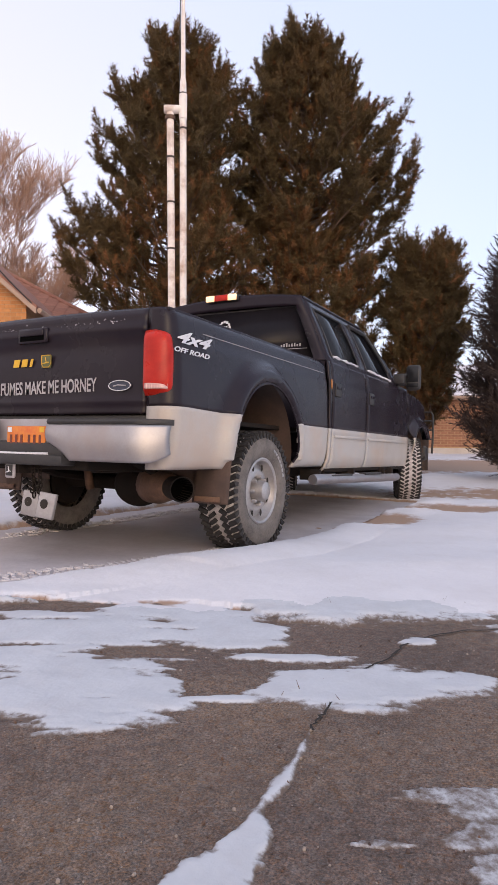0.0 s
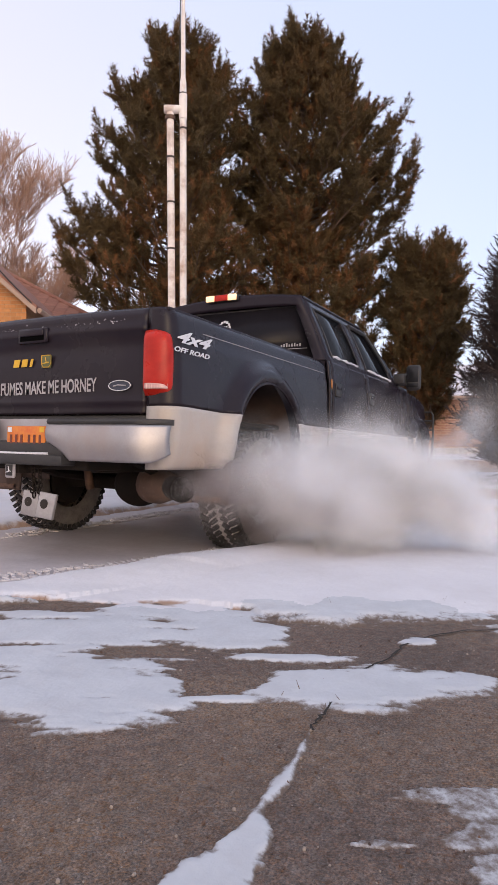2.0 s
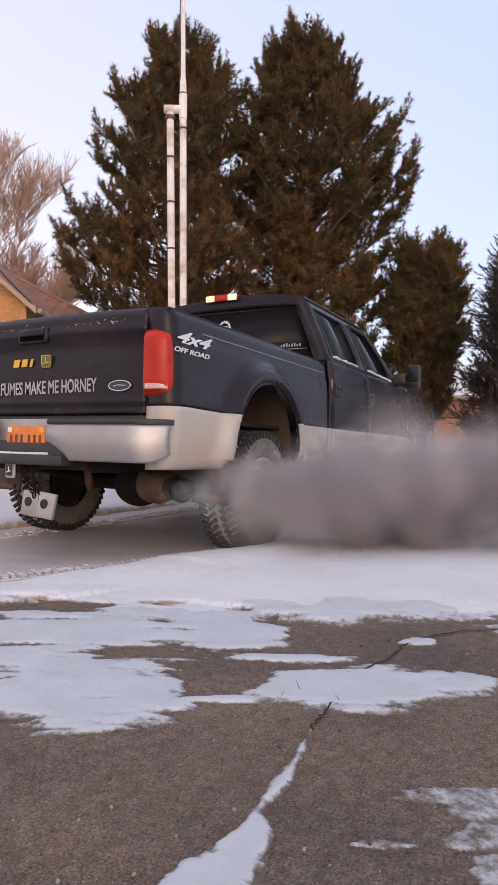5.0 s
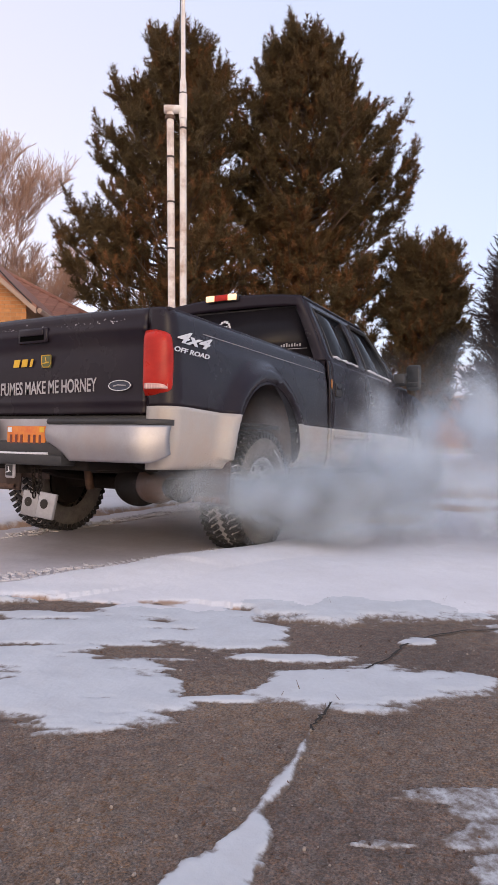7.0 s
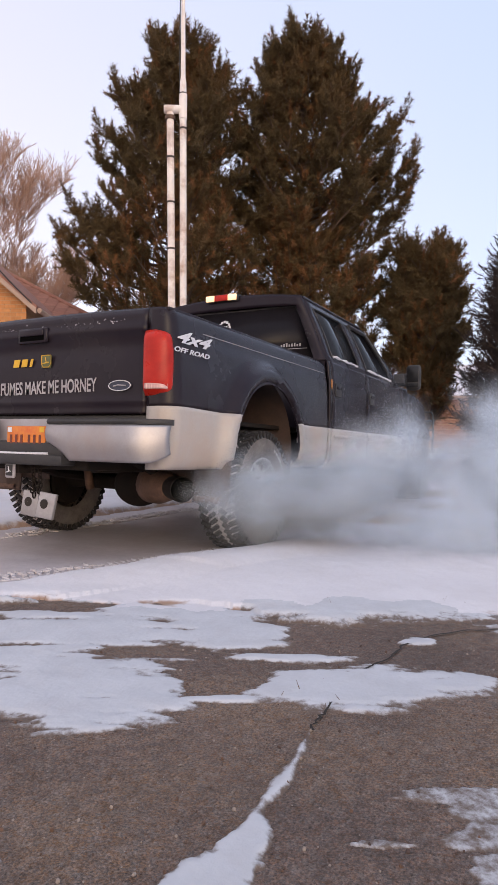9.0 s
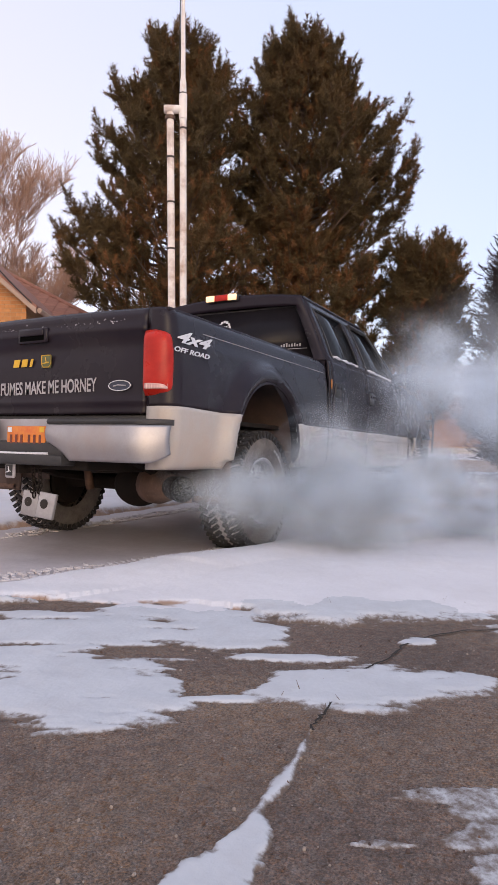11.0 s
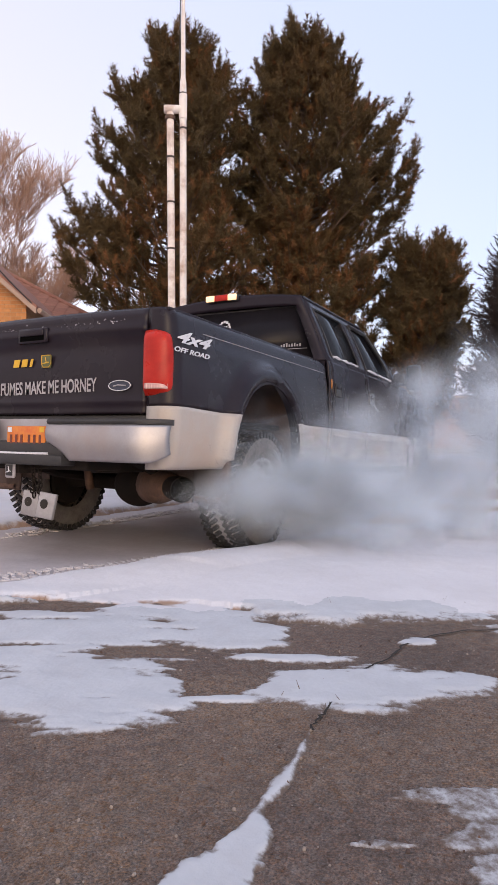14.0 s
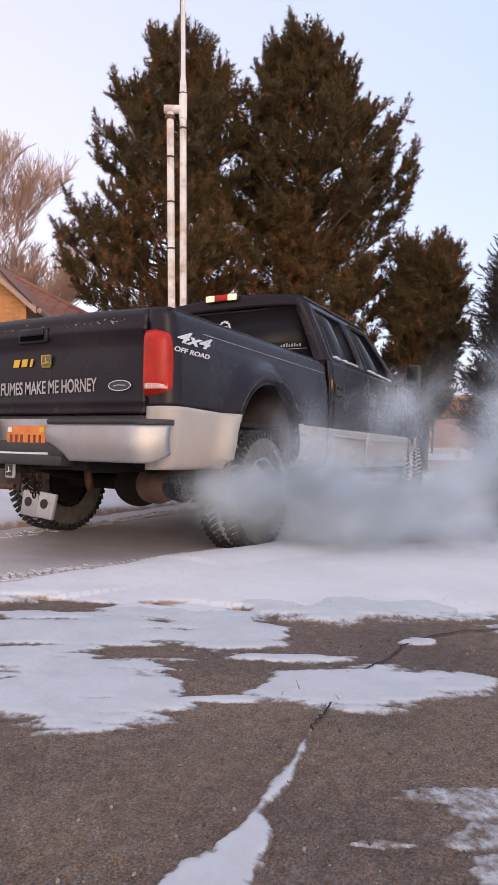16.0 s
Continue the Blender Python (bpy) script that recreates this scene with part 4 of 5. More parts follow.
            bmesh.ops.remove_doubles(bm, verts=bm.verts, dist=0.0005)
            g = solid(part("side_window", bm, M["glass"], o, "dark tinted side window"), 0.005)
            ring = [upper(i, v, 0.002) for v in steps(0.08, 0.88, 5)] + [upper(i + 1, v, 0.002) for v in steps(0.88, 0.08, 5)]
            part("window_seal", tube(ring + [ring[0]], 0.009, 5, cap=False), M["black"], g)
            a, b = upper(i, 0.095, -0.004), upper(i + 1, 0.095, -0.004)
            rnd2 = random.Random(i)
            bm = tube([a.lerp(b, q) + Vector((0, 0, rnd2.uniform(-0.004, 0.006))) for q in steps(0.02, 0.93, 14)], [rnd2.uniform(0.006, 0.016) for _ in range(15)], 6)
            part("window_snow", bm, M["snow"], g, "ridge of snow on the sill")
        # rain visor over the front window
        a = [upper(3, 0.90, -0.012) + (upper(4, 0.90, -0.012) - upper(3, 0.90, -0.012)) * q for q in steps(0, 1, 6)] + [upper(4, v, -0.012) for v in steps(0.85, 0.25, 5)]
        part("rain_visor", tube(a, 0.016, 6), M["black"], o)
        # drip rail
        part("drip_rail", tube([upper(i, 1.0, -0.004) for i in range(5)], 0.011, 6), M["paint"], o)
        # mirror on two arms
        arm = part("mirror", box(3.62, 3.72, *sorted((s * -1.015, s * -1.185)), 1.435, 1.735, 0.045, seg=4), M["black"], root, "tall black towing mirror")
        part("mirror_glass", box(3.612, 3.621, *sorted((s * -1.035, s * -1.165)), 1.53, 1.715, 0.004), M["glass"], arm)
        part("mirror_glass", box(3.612, 3.621, *sorted((s * -1.035, s * -1.165)), 1.47, 1.515, 0.004), M["glass"], arm)
        for z in (1.52, 1.62):
            part("mirror_arm", tube([(3.58, s * -0.93, z - 0.02), (3.66, s * -1.05, z)], 0.022, 8), M["black"], arm)
        part("mirror_sail", box(3.50, 3.62, *sorted((s * -0.90, s * -1.03)), 1.50, 1.62, 0.02), M["black"], arm)
        # running board on brackets
        rb = part("running_board", tube([(0.92, s * -0.99, 0.452), (1.00, s * -1.0, 0.455), (3.30, s * -1.0, 0.415), (3.48, s * -0.97, 0.415)], 0.042, 12), M["chrome"], root, "dull chrome tube running board")
        for x in (1.10, 1.95, 2.95, 3.25):
            part("step_bracket", box(x - 0.02, x + 0.02, *sorted((s * -0.80, s * -0.985)), 0.44, 0.53, 0.008), M["under"], rb)
        for x in (1.45, 2.35):
            part("step_tread", box(x - 0.2, x + 0.32, *sorted((s * -0.965, s * -1.035)), 0.468, 0.486, 0.006), M["black"], rb)
        part("rocker", box(1.32, 3.95, *sorted((s * -0.80, s * -0.93)), 0.50, 0.56, 0.012), M["under"], root)

    # roof
    def roof(x, y):
        q = min(1.0, abs(y) / 0.687)
        e = max(0.0, (x - 2.75) / 0.27)
        r = max(0.0, (1.44 - x) / 0.13)
        return Vector((x, y, 2.05 + 0.075 * (1 - q ** 2.6) - 0.035 * e ** 2 - 0.030 * r ** 2))
    o = part("roof", sheet(roof, steps(1.31, 3.02, 20), steps(-0.687, 0.687, 28)), M["paint"], root)
    solid(o, 0.03)
    rnd = random.Random(21)
    bm = bmesh.new()
    for _ in range(150):
        y = rnd.choice((rnd.uniform(-0.58, -0.1), rnd.uniform(-0.58, -0.35), rnd.uniform(0.28, 0.6)))
        x = 1.315 + abs(rnd.gauss(0, 0.03))
        p = roof(x, y)
        r = rnd.uniform(0.008, 0.022)
        bmesh.ops.create_icosphere(bm, subdivisions=1, radius=1, matrix=Matrix.Translation(p) @ Matrix.Diagonal((r, r * 1.8, r * 0.35, 1)))
    tagged(part("roof_snow", bm, M["snow"], o, "thin crust of snow along the roof edge"), kind="stuff")
    # cab rear wall with window
    by, ty, lv = [-0.942, -0.835, 0.835, 0.942], [-0.687, -0.612, 0.612, 0.687], [0.0, 0.04, 0.86, 1.0]

    def rear(i, v, ins=0.0):
        y = by[i] + (ty[i] - by[i]) * v
        return Vector((1.30 + 0.012 * v + ins - 0.012 * (1 - (y / 0.95) ** 2), y, 1.475 + 0.575 * v + (0.055 * v * (1 - (y / 0.75) ** 2) if v > 0.5 and abs(y) < 0.75 else 0)))
    bm = bmesh.new()
    for i in range(3):
        for a, b in zip(lv, lv[1:]):
            if i == 1 and a == 0.04:
                continue
            n = 12 if i == 1 else 1
            for k in range(n):
                for v0, v1 in zip(steps(a, b, 4), steps(a, b, 4)[1:]):
                    def at(q, v):
                        p, r_ = rear(i, v), rear(i + 1, v)
                        y = p.y + (r_.y - p.y) * q
                        return Vector((1.30 + 0.012 * v - 0.012 * (1 - (y / 0.95) ** 2), y, 1.475 + 0.575 * v + 0.06 * max(0, v - 0.8) / 0.2 * (1 - (y / 0.75) ** 2)))
                    bm.faces.new([bm.verts.new(at(q, v)) for q, v in ((k / n, v0), ((k + 1) / n, v0), ((k + 1) / n, v1), (k / n, v1))])
    bmesh.ops.remove_doubles(bm, verts=bm.verts, dist=0.0005)
    cw = solid(part("cab_rear_wall", bm, M["paint"], root), 0.03)
    part("cab_back_panel", box(1.30, 1.33, -0.92, 0.92, 0.60, 1.478), M["paint"], root)
    g = [Vector((1.304 + 0.012 * v, y, 1.475 + 0.575 * v)) for v, y in ((0.03, -0.838), (0.03, 0.838), (0.87, 0.622), (0.87, -0.622))]
    bm = bmesh.new()
    bm.faces.new([bm.verts.new(p) for p in g])
    rw = solid(part("rear_window", bm, M["rear_glass"], cw, "dark tinted rear window with stickers"), 0.006)
    part("window_seal", tube(g + [g[0]], 0.010, 6, cap=False), M["black"], rw)
    # stickers: an arched badge and an unreadable word, as plain bars
    for k in range(7):
        a = radians(180 - 30 * k)
        y, z = 0.100 - 0.055 * math.cos(a) * -1, 1.83 + 0.055 * math.sin(a)
        part("sticker_bar", box(1.294, 1.301, y - 0.010, y + 0.010, z - 0.011, z + 0.011), M["letter_white"], rw, "", False)
    for dy in (-0.022, 0.0, 0.022):
        part("sticker_bar", box(1.294, 1.301, 0.100 + dy - 0.007, 0.100 + dy + 0.007, 1.80, 1.845), M["letter_white"], rw, "", False)
    for k in range(8):
        y = -0.50 - 0.026 * k
        part("sticker_bar", box(1.294, 1.301, y - 0.006, y + 0.006, 1.612, 1.632 + 0.006 * (k % 3)), M["letter_grey"], rw, "", False)
    part("sticker_bar", box(1.294, 1.301, -0.75, -0.55, 1.590, 1.594), M["letter_grey"], rw, "", False)
    # high brake light with lit cargo lamps at its ends
    bl = part("brake_light", box(1.228, 1.36, -0.065, 0.275, 2.064, 2.130, 0.012), M["black"], root, "high brake light with lit cargo lamps")
    part("red_lens", box(1.220, 1.234, 0.035, 0.175, 2.068, 2.124, 0.005), M["red_lens"], bl)
    part("cargo_lamp", box(1.220, 1.234, 0.178, 0.270, 2.068, 2.124, 0.005), M["lit"], bl, "glowing warm cargo lamp")
    part("cargo_lamp", box(1.220, 1.234, -0.060, 0.032, 2.068, 2.124, 0.005), M["lit"], bl, "glowing warm cargo lamp")
    # windscreen, bonnet, nose, interior
    bm = bmesh.new()
    bm.faces.new([bm.verts.new(p) for p in ((3.80, -0.92, 1.43), (3.80, 0.92, 1.43), (3.02, 0.687, 2.04), (3.02, -0.687, 2.04))])
    solid(part("windscreen", bm, M["glass"], root), 0.006)
    part("bonnet", sheet(lambda x, y: Vector((x, y, along([(3.8, 1.45), (4.3, 1.44), (4.7, 1.40), (4.95, 1.33), (5.05, 1.2)], x) + 0.03 * (1 - (y / 0.9) ** 2) - 0.02 * (abs(y) / 0.92) ** 6)),
                         steps(3.8, 5.05, 16), steps(-0.925, 0.925, 20)), M["paint"], root)
    part("grille", box(4.98, 5.05, -0.75, 0.75, 0.80, 1.22, 0.03), M["chrome"], root)
    part("front_bumper", box(4.98, 5.18, -0.96, 0.96, 0.60, 0.80, 0.05), M["black"], root)
    for x, w in ((1.85, 0.55), (2.75, 0.5)):
        for s in (1, -1):
            part("seat_back", box(x, x + 0.14, s * 0.42 - w / 2, s * 0.42 + w / 2, 1.0, 1.72, 0.05), M["black"], root)
    part("cab_floor", box(1.33, 3.9, -0.90, 0.90, 0.60, 0.66), M["under"], root)
    part("dashboard", box(3.4, 3.78, -0.88, 0.88, 0.9, 1.42, 0.05), M["black"], root)
    # brush guard
    gg = part("brush_guard", tube([(5.22, -0.99, 0.70), (5.24, -0.995, 1.0), (5.22, -0.99, 1.24), (5.21, -0.97, 1.28)], 0.015, 8), M["black"], root, "black tube brush guard")
    part("guard_bar", tube([(5.22, -0.80, 0.70), (5.24, -0.80, 1.0), (5.21, -0.80, 1.28)], 0.013, 8), M["black"], gg)
    for z in (0.90, 1.03, 1.16, 1.28):
        part("guard_bar", tube([(5.23, -0.98, z), (5.23, -0.62, z)], 0.011, 8), M["black"], gg)
    # amber marker by the cab gap
    part("side_marker", box(1.318, 1.342, -0.984, -0.972, 1.23, 1.31, 0.004), M["amber"], root, "faded amber strip")
    wheels(root)


def wheels(root):
    R, W = 0.405, 0.265
    # rim: dished steel disc with holes; y runs along the axle, outward is -y
    def rim():
        return spin([(-0.112, 0.222), (-0.120, 0.228), (-0.124, 0.218), (-0.116, 0.205), (-0.085, 0.196), (-0.060, 0.180), (-0.075, 0.150), (-0.085, 0.118), (-0.080, 0.098), (-0.052, 0.090), (-0.052, 0.001)], 48)

    def tyre():
        bm = spin([(-0.112, 0.222), (-0.126, 0.240), (-0.138, 0.285), (-0.137, 0.330), (-0.126, 0.372), (-0.112, 0.389), (0.112, 0.389), (0.126, 0.372), (0.137, 0.330), (0.138, 0.285), (0.126, 0.240), (0.112, 0.222)], 72)
        return bm

    def lugs():
        bm = bmesh.new()
        rnd = random.Random(2)
        n = 50
        for k in range(n):
            for row, (y, w, l) in enumerate(((-0.106, 0.033, 0.0148), (-0.042, 0.026, 0.0138), (0.042, 0.026, 0.0138), (0.106, 0.033, 0.0148))):
                a = (k + (0.5 if row in (1, 3) else 0) + rnd.uniform(-0.05, 0.05)) * math.tau / n
                m = Matrix.Rotation(a, 4, "Y") @ Matrix.Translation((R - 0.006, y, 0)) @ Matrix.Rotation(radians((25, -35, 35, -25)[row]), 4, "X") @ Matrix.Diagonal((0.022, w * 2, l * 2, 1))
                bmesh.ops.create_cube(bm, size=1, matrix=m)
            for y in (-0.130, 0.130):      # shoulder blocks
                a = (k + 0.25) * math.tau / n
                m = Matrix.Rotation(a, 4, "Y") @ Matrix.Translation((R - 0.028, y, 0)) @ Matrix.Diagonal((0.034, 0.012, 0.026, 1))
                bmesh.ops.create_cube(bm, size=1, matrix=m)
        return bm

    first = None
    for x, s, z in ((0.02, 1, 0.402), (0.02, -1, 0.402), (4.38, 1, 0.478), (4.38, -1, 0.478)):
        turn = -21 if x > 2 else 0
        yy = (-0.875 if x < 2 else -0.86) * s
        m = Matrix.Translation((x, yy, z)) @ Matrix.Rotation(radians(-turn), 4, "Z") @ Matrix.Rotation(0 if s == 1 else math.pi, 4, "Z") @ Matrix.Rotation(radians(17 * x), 4, "Y")
        wh = part("wheel", rim(), M["steel"], root, "grey dished steel wheel with mud tyre")
        wh.matrix_basis = m
        part("tyre", tyre(), M["rubber"], wh, "dusty black tyre sidewall")
        part("tread", lugs(), M["lug"], wh, "chunky black mud tread", False)
        part("tread_snow", spin([(-0.118, 0.388), (-0.110, 0.3935), (0.110, 0.3935), (0.118, 0.388)], 72), M["tire_snow"], wh, "snow packed between the tread blocks")
        if x > 2:
            part("tread_snow", spin([(-0.122, 0.388), (-0.112, 0.4065), (0.112, 0.4065), (0.122, 0.388)], 72), M["tire_snow"], wh, "snow packed between the tread blocks")
        # added black drum that stands in for the shade behind the rim
        part("brake_drum", spin([(-0.04, 0.195), (0.10, 0.195), (0.115, 0.18), (0.115, 0.001)], 28), M["under"], wh, "black drum added in place of shade inside the wheel")
        hub = part("hub", spin([(-0.052, 0.075), (-0.100, 0.072), (-0.150, 0.062), (-0.158, 0.050), (-0.160, 0.001)], 28), M["steel"], wh, "protruding grey hub")
        for k in range(8):
            a = k * math.tau / 8
            q = (0.096 * math.cos(a), 0.096 * math.sin(a))
            bm = spin([(-0.040, 0.013), (-0.108, 0.013), (-0.114, 0.008), (-0.114, 0.001)], 6)
            bm.transform(Matrix.Translation((q[0], 0, q[1])))
            part("lug_nut", bm, M["steel"], hub)
            # holes are dark discs on the rim, their shade given by colour
            bm = spin([(-0.060, 0.001), (-0.0795, 0.001), (-0.0795, 0.016)], 14)
            bm.transform(Matrix.Translation((0.166 * math.cos(a + 0.39), -0.002, 0.166 * math.sin(a + 0.39))) @ Matrix.Diagonal((1, 1, 1.5, 1)))
            part("vent_hole", bm, M["crack"], wh)
        # raised white-ish lettering as bars on the sidewall
        for k in range(7):
            a = radians(20 + 7 * k)
            bm = box(-0.010, 0.010, -0.1405, -0.1375, -0.014, 0.014, 0.002)
            bm.transform(Matrix.Rotation(-a, 4, "Y") @ Matrix.Translation((0.306, 0, 0)))
            part("sidewall_mark", bm, M["steel"], wh)


truck()


# ---------- trees, houses and poles ----------
def needles(shoots, rnd, count, length, width, splay):
    """Thin needle blades round many shoots. shoots: rows of (place, way, reach)."""
    n = len(shoots)
    p = np.array([s[0] for s in shoots])
    d = np.array([s[1] for s in shoots])
    d /= np.linalg.norm(d, axis=1)[:, None]
    reach = np.array([s[2] for s in shoots])
    k = count
    t = rnd.random((n, k)) ** 0.8
    ref = np.where(np.abs(d[:, 2:3]) < 0.9, np.array([[0, 0, 1.0]]), np.array([[1.0, 0, 0]]))
    a = np.cross(d, ref)
    a /= np.linalg.norm(a, axis=1)[:, None]
    b = np.cross(d, a)
    ang = rnd.random((n, k)) * math.tau
    sp = splay * (0.55 + 0.9 * rnd.random((n, k))) * (1.15 - 0.35 * t)
    out = a[:, None] * np.cos(ang)[..., None] + b[:, None] * np.sin(ang)[..., None]
    way = d[:, None] * np.cos(sp)[..., None] + out * np.sin(sp)[..., None]
    base = p[:, None] + d[:, None] * (t * reach[:, None])[..., None]
    L = length * (0.7 + 0.6 * rnd.random((n, k)))
    side = np.cross(way, out + 0.3 * rnd.normal(size=out.shape))
    side /= np.linalg.norm(side, axis=2)[..., None] + 1e-9
    v = np.stack([base - side * width / 2, base + side * width / 2, base + way * L[..., None]], axis=2).reshape(-1, 3)
    return v


def blades(name, v, material, parent, label=""):
    me = bpy.data.meshes.new(name)
    n = len(v) // 3
    me.vertices.add(len(v))
    me.vertices.foreach_set("co", v.astype(np.float32).ravel())
    me.loops.add(len(v))
    me.loops.foreach_set("vertex_index", np.arange(len(v), dtype=np.int32))
    me.polygons.add(n)
    me.polygons.foreach_set("loop_start", np.arange(0, len(v), 3, dtype=np.int32))
    me.update(calc_edges=True)
    me.materials.append(material)
    ob = new(name, me)
    ob.parent = parent
    return tagged(ob, label)


def stick(verts, faces, p, q, r0, r1, sides=4):
    d = (q - p)
    if d.length < 1e-5:
        return
    d.normalize()
    a = d.cross(Vector((0.3, 0.2, 1)) if abs(d.z) < 0.9 else Vector((1, 0, 0))).normalized()
    b = d.cross(a)
    k = len(verts)
    for c, r in ((p, r0), (q, r1)):
        for i in range(sides):
            an = i * math.tau / sides
            verts.append(c + (a * math.cos(an) + b * math.sin(an)) * r)
    for i in range(sides):
        faces.append((k + i, k + (i + 1) % sides, k + sides + (i + 1) % sides, k + sides + i))


def pine(label, d, s, top, girth, seed, limbs, boughs=(), skew=0.0, brown_to=3.5, mat_name="needle", count=72, length=0.094, width=0.0128, up=1.0, splay=1.08):
    """A conifer d ahead and s to the right. girth: table of (height, reach of the crown); boughs: single limbs that
    stand out, (sideways, height, forward) of their tips."""
    rnd, nr = random.Random(seed), np.random.default_rng(seed)
    foot = spot(d, s)
    foot.z = ground_z(foot.x, foot.y) - 0.05
    root = thing("pine_tree", label, "tree", "conifers behind the truck", Matrix.Translation(foot))
    low = girth[0][0]
    bm = tube([Vector((0.08 * math.sin(z * 1.3 + seed), 0.06 * math.cos(z * 1.1), z)) for z in steps(0, top - foot.z - 0.5, 14)],
              [0.021 * top * (1 - 0.93 * q) + 0.008 for q in steps(0, 1, 14)], 10)
    part("trunk", bm, M["bark"], root, "rough brown trunk")
    wood_v, wood_f, green, brown = [], [], [], []
    UP = Vector((0, 0, 1))

    def jitter(k):
        return Vector((rnd.gauss(0, k), rnd.gauss(0, k), rnd.gauss(0, k)))

    def shoot(at, way, ln, brown_chance):
        (brown if rnd.random() < brown_chance else green).append((tuple(at), tuple(way.normalized()), ln))

    # dry: chance that a shoot takes the brown tone, higher low down
    def limb(tip, dry):
        reach = math.hypot(tip.x, tip.y)
        rise = up * (0.42 * reach + 0.30)
        a = Vector((0, 0, max(0.35, min(top - foot.z - 0.5, tip.z - rise))))
        mid = a.lerp(tip, 0.6) - Vector((0, 0, up * 0.16 * reach + 0.05))
        pts = [a * (1 - t) ** 2 + mid * 2 * t * (1 - t) + tip * t * t + jitter(0.02) for t in steps(0, 1, 7)]
        for k in range(7):
            stick(wood_v, wood_f, pts[k], pts[k + 1], 0.034 * (1 - k / 7.5) + 0.006, 0.034 * (1 - (k + 1) / 7.5) + 0.006, 5)
        out = (tip - a).normalized()
        flat = Vector((-out.y, out.x, 0)).normalized()
        nb = 5 + int(reach * 4.5)
        for b in range(nb):
            t = 0.30 + 0.68 * (b + rnd.random()) / nb
            f = min(6.999, t * 7)
            base = pts[int(f)].lerp(pts[int(f) + 1], f - int(f))
            hand = 1 if b % 2 else -1
            way = (out * rnd.uniform(0.5, 0.9) + flat * hand * rnd.uniform(0.35, 1.0) + UP * rnd.uniform(0.0, 0.7) * up).normalized()
            bl = rnd.uniform(0.26, 0.58) * (1.25 - 0.6 * t) * min(1.0, 0.55 + reach * 0.3)
            end = base + way * bl + UP * 0.10 * bl
            stick(wood_v, wood_f, base, end, 0.010, 0.006, 3)
            brown_chance = min(0.8, dry + (0.30 if t < 0.5 else 0.0))
            shoot(end, way * 0.6 + UP * 0.8 * up + jitter(0.18), rnd.uniform(0.28, 0.40), brown_chance)
            for c in range(3):
                shoot(end - way * rnd.uniform(0, 0.14), way * 0.6 + UP * 0.5 * up + jitter(0.36), rnd.uniform(0.24, 0.36), brown_chance)
            for c in range(1 + int(bl * 4)):
                shoot(base.lerp(end, rnd.uniform(0.10, 0.85)), way * 0.5 + UP * 0.5 * up + jitter(0.40), rnd.uniform(0.22, 0.33), brown_chance)
        # the leading whorl
        way = (pts[-1] - pts[-2]).normalized()
        shoot(pts[-1], way * 0.6 + UP * 0.9 * up, rnd.uniform(0.30, 0.40), dry * 0.5)
        for c in range(9):
            shoot(pts[-1] - way * 0.05 * c, way * 0.6 + UP * 0.35 * up + jitter(0.55), rnd.uniform(0.22, 0.33), dry)

    for i in range(limbs):
        q = (i + rnd.random()) / limbs
        zt = low + (top - low) * q ** 0.85            # height of the limb's tip
        reach = along(girth, zt) * (rnd.uniform(0.58, 0.82) if rnd.random() < 0.7 else rnd.uniform(0.28, 0.58))
        az = i * 2.39996 + rnd.uniform(-0.4, 0.4)
        reach *= 1 + skew * math.cos(az - HEADING + math.pi / 2)
        limb(Vector((math.cos(az) * reach, math.sin(az) * reach, zt - foot.z)), 0.42 if zt < brown_to + rnd.gauss(0, 0.9) else 0.05)
    for side_, z, fwd in boughs:
        limb(RGT * side_ * 0.91 + FWD * fwd + Vector((0, 0, z - foot.z - 0.36)), 0.05)
    tagged(raw("branchwork", wood_v, wood_f, M["bark"], root, "bare brown limbs and twigs"), kind="stuff")
    blades("crown", needles(green, nr, count, length, width, splay), M[mat_name], root, "tufts of dark green needles")
    if brown:
        blades("browned_crown", needles(brown, nr, count, length, width, splay), M["needle_brown" if mat_name == "needle" else mat_name], root, "tufts of brown needles")
    return root


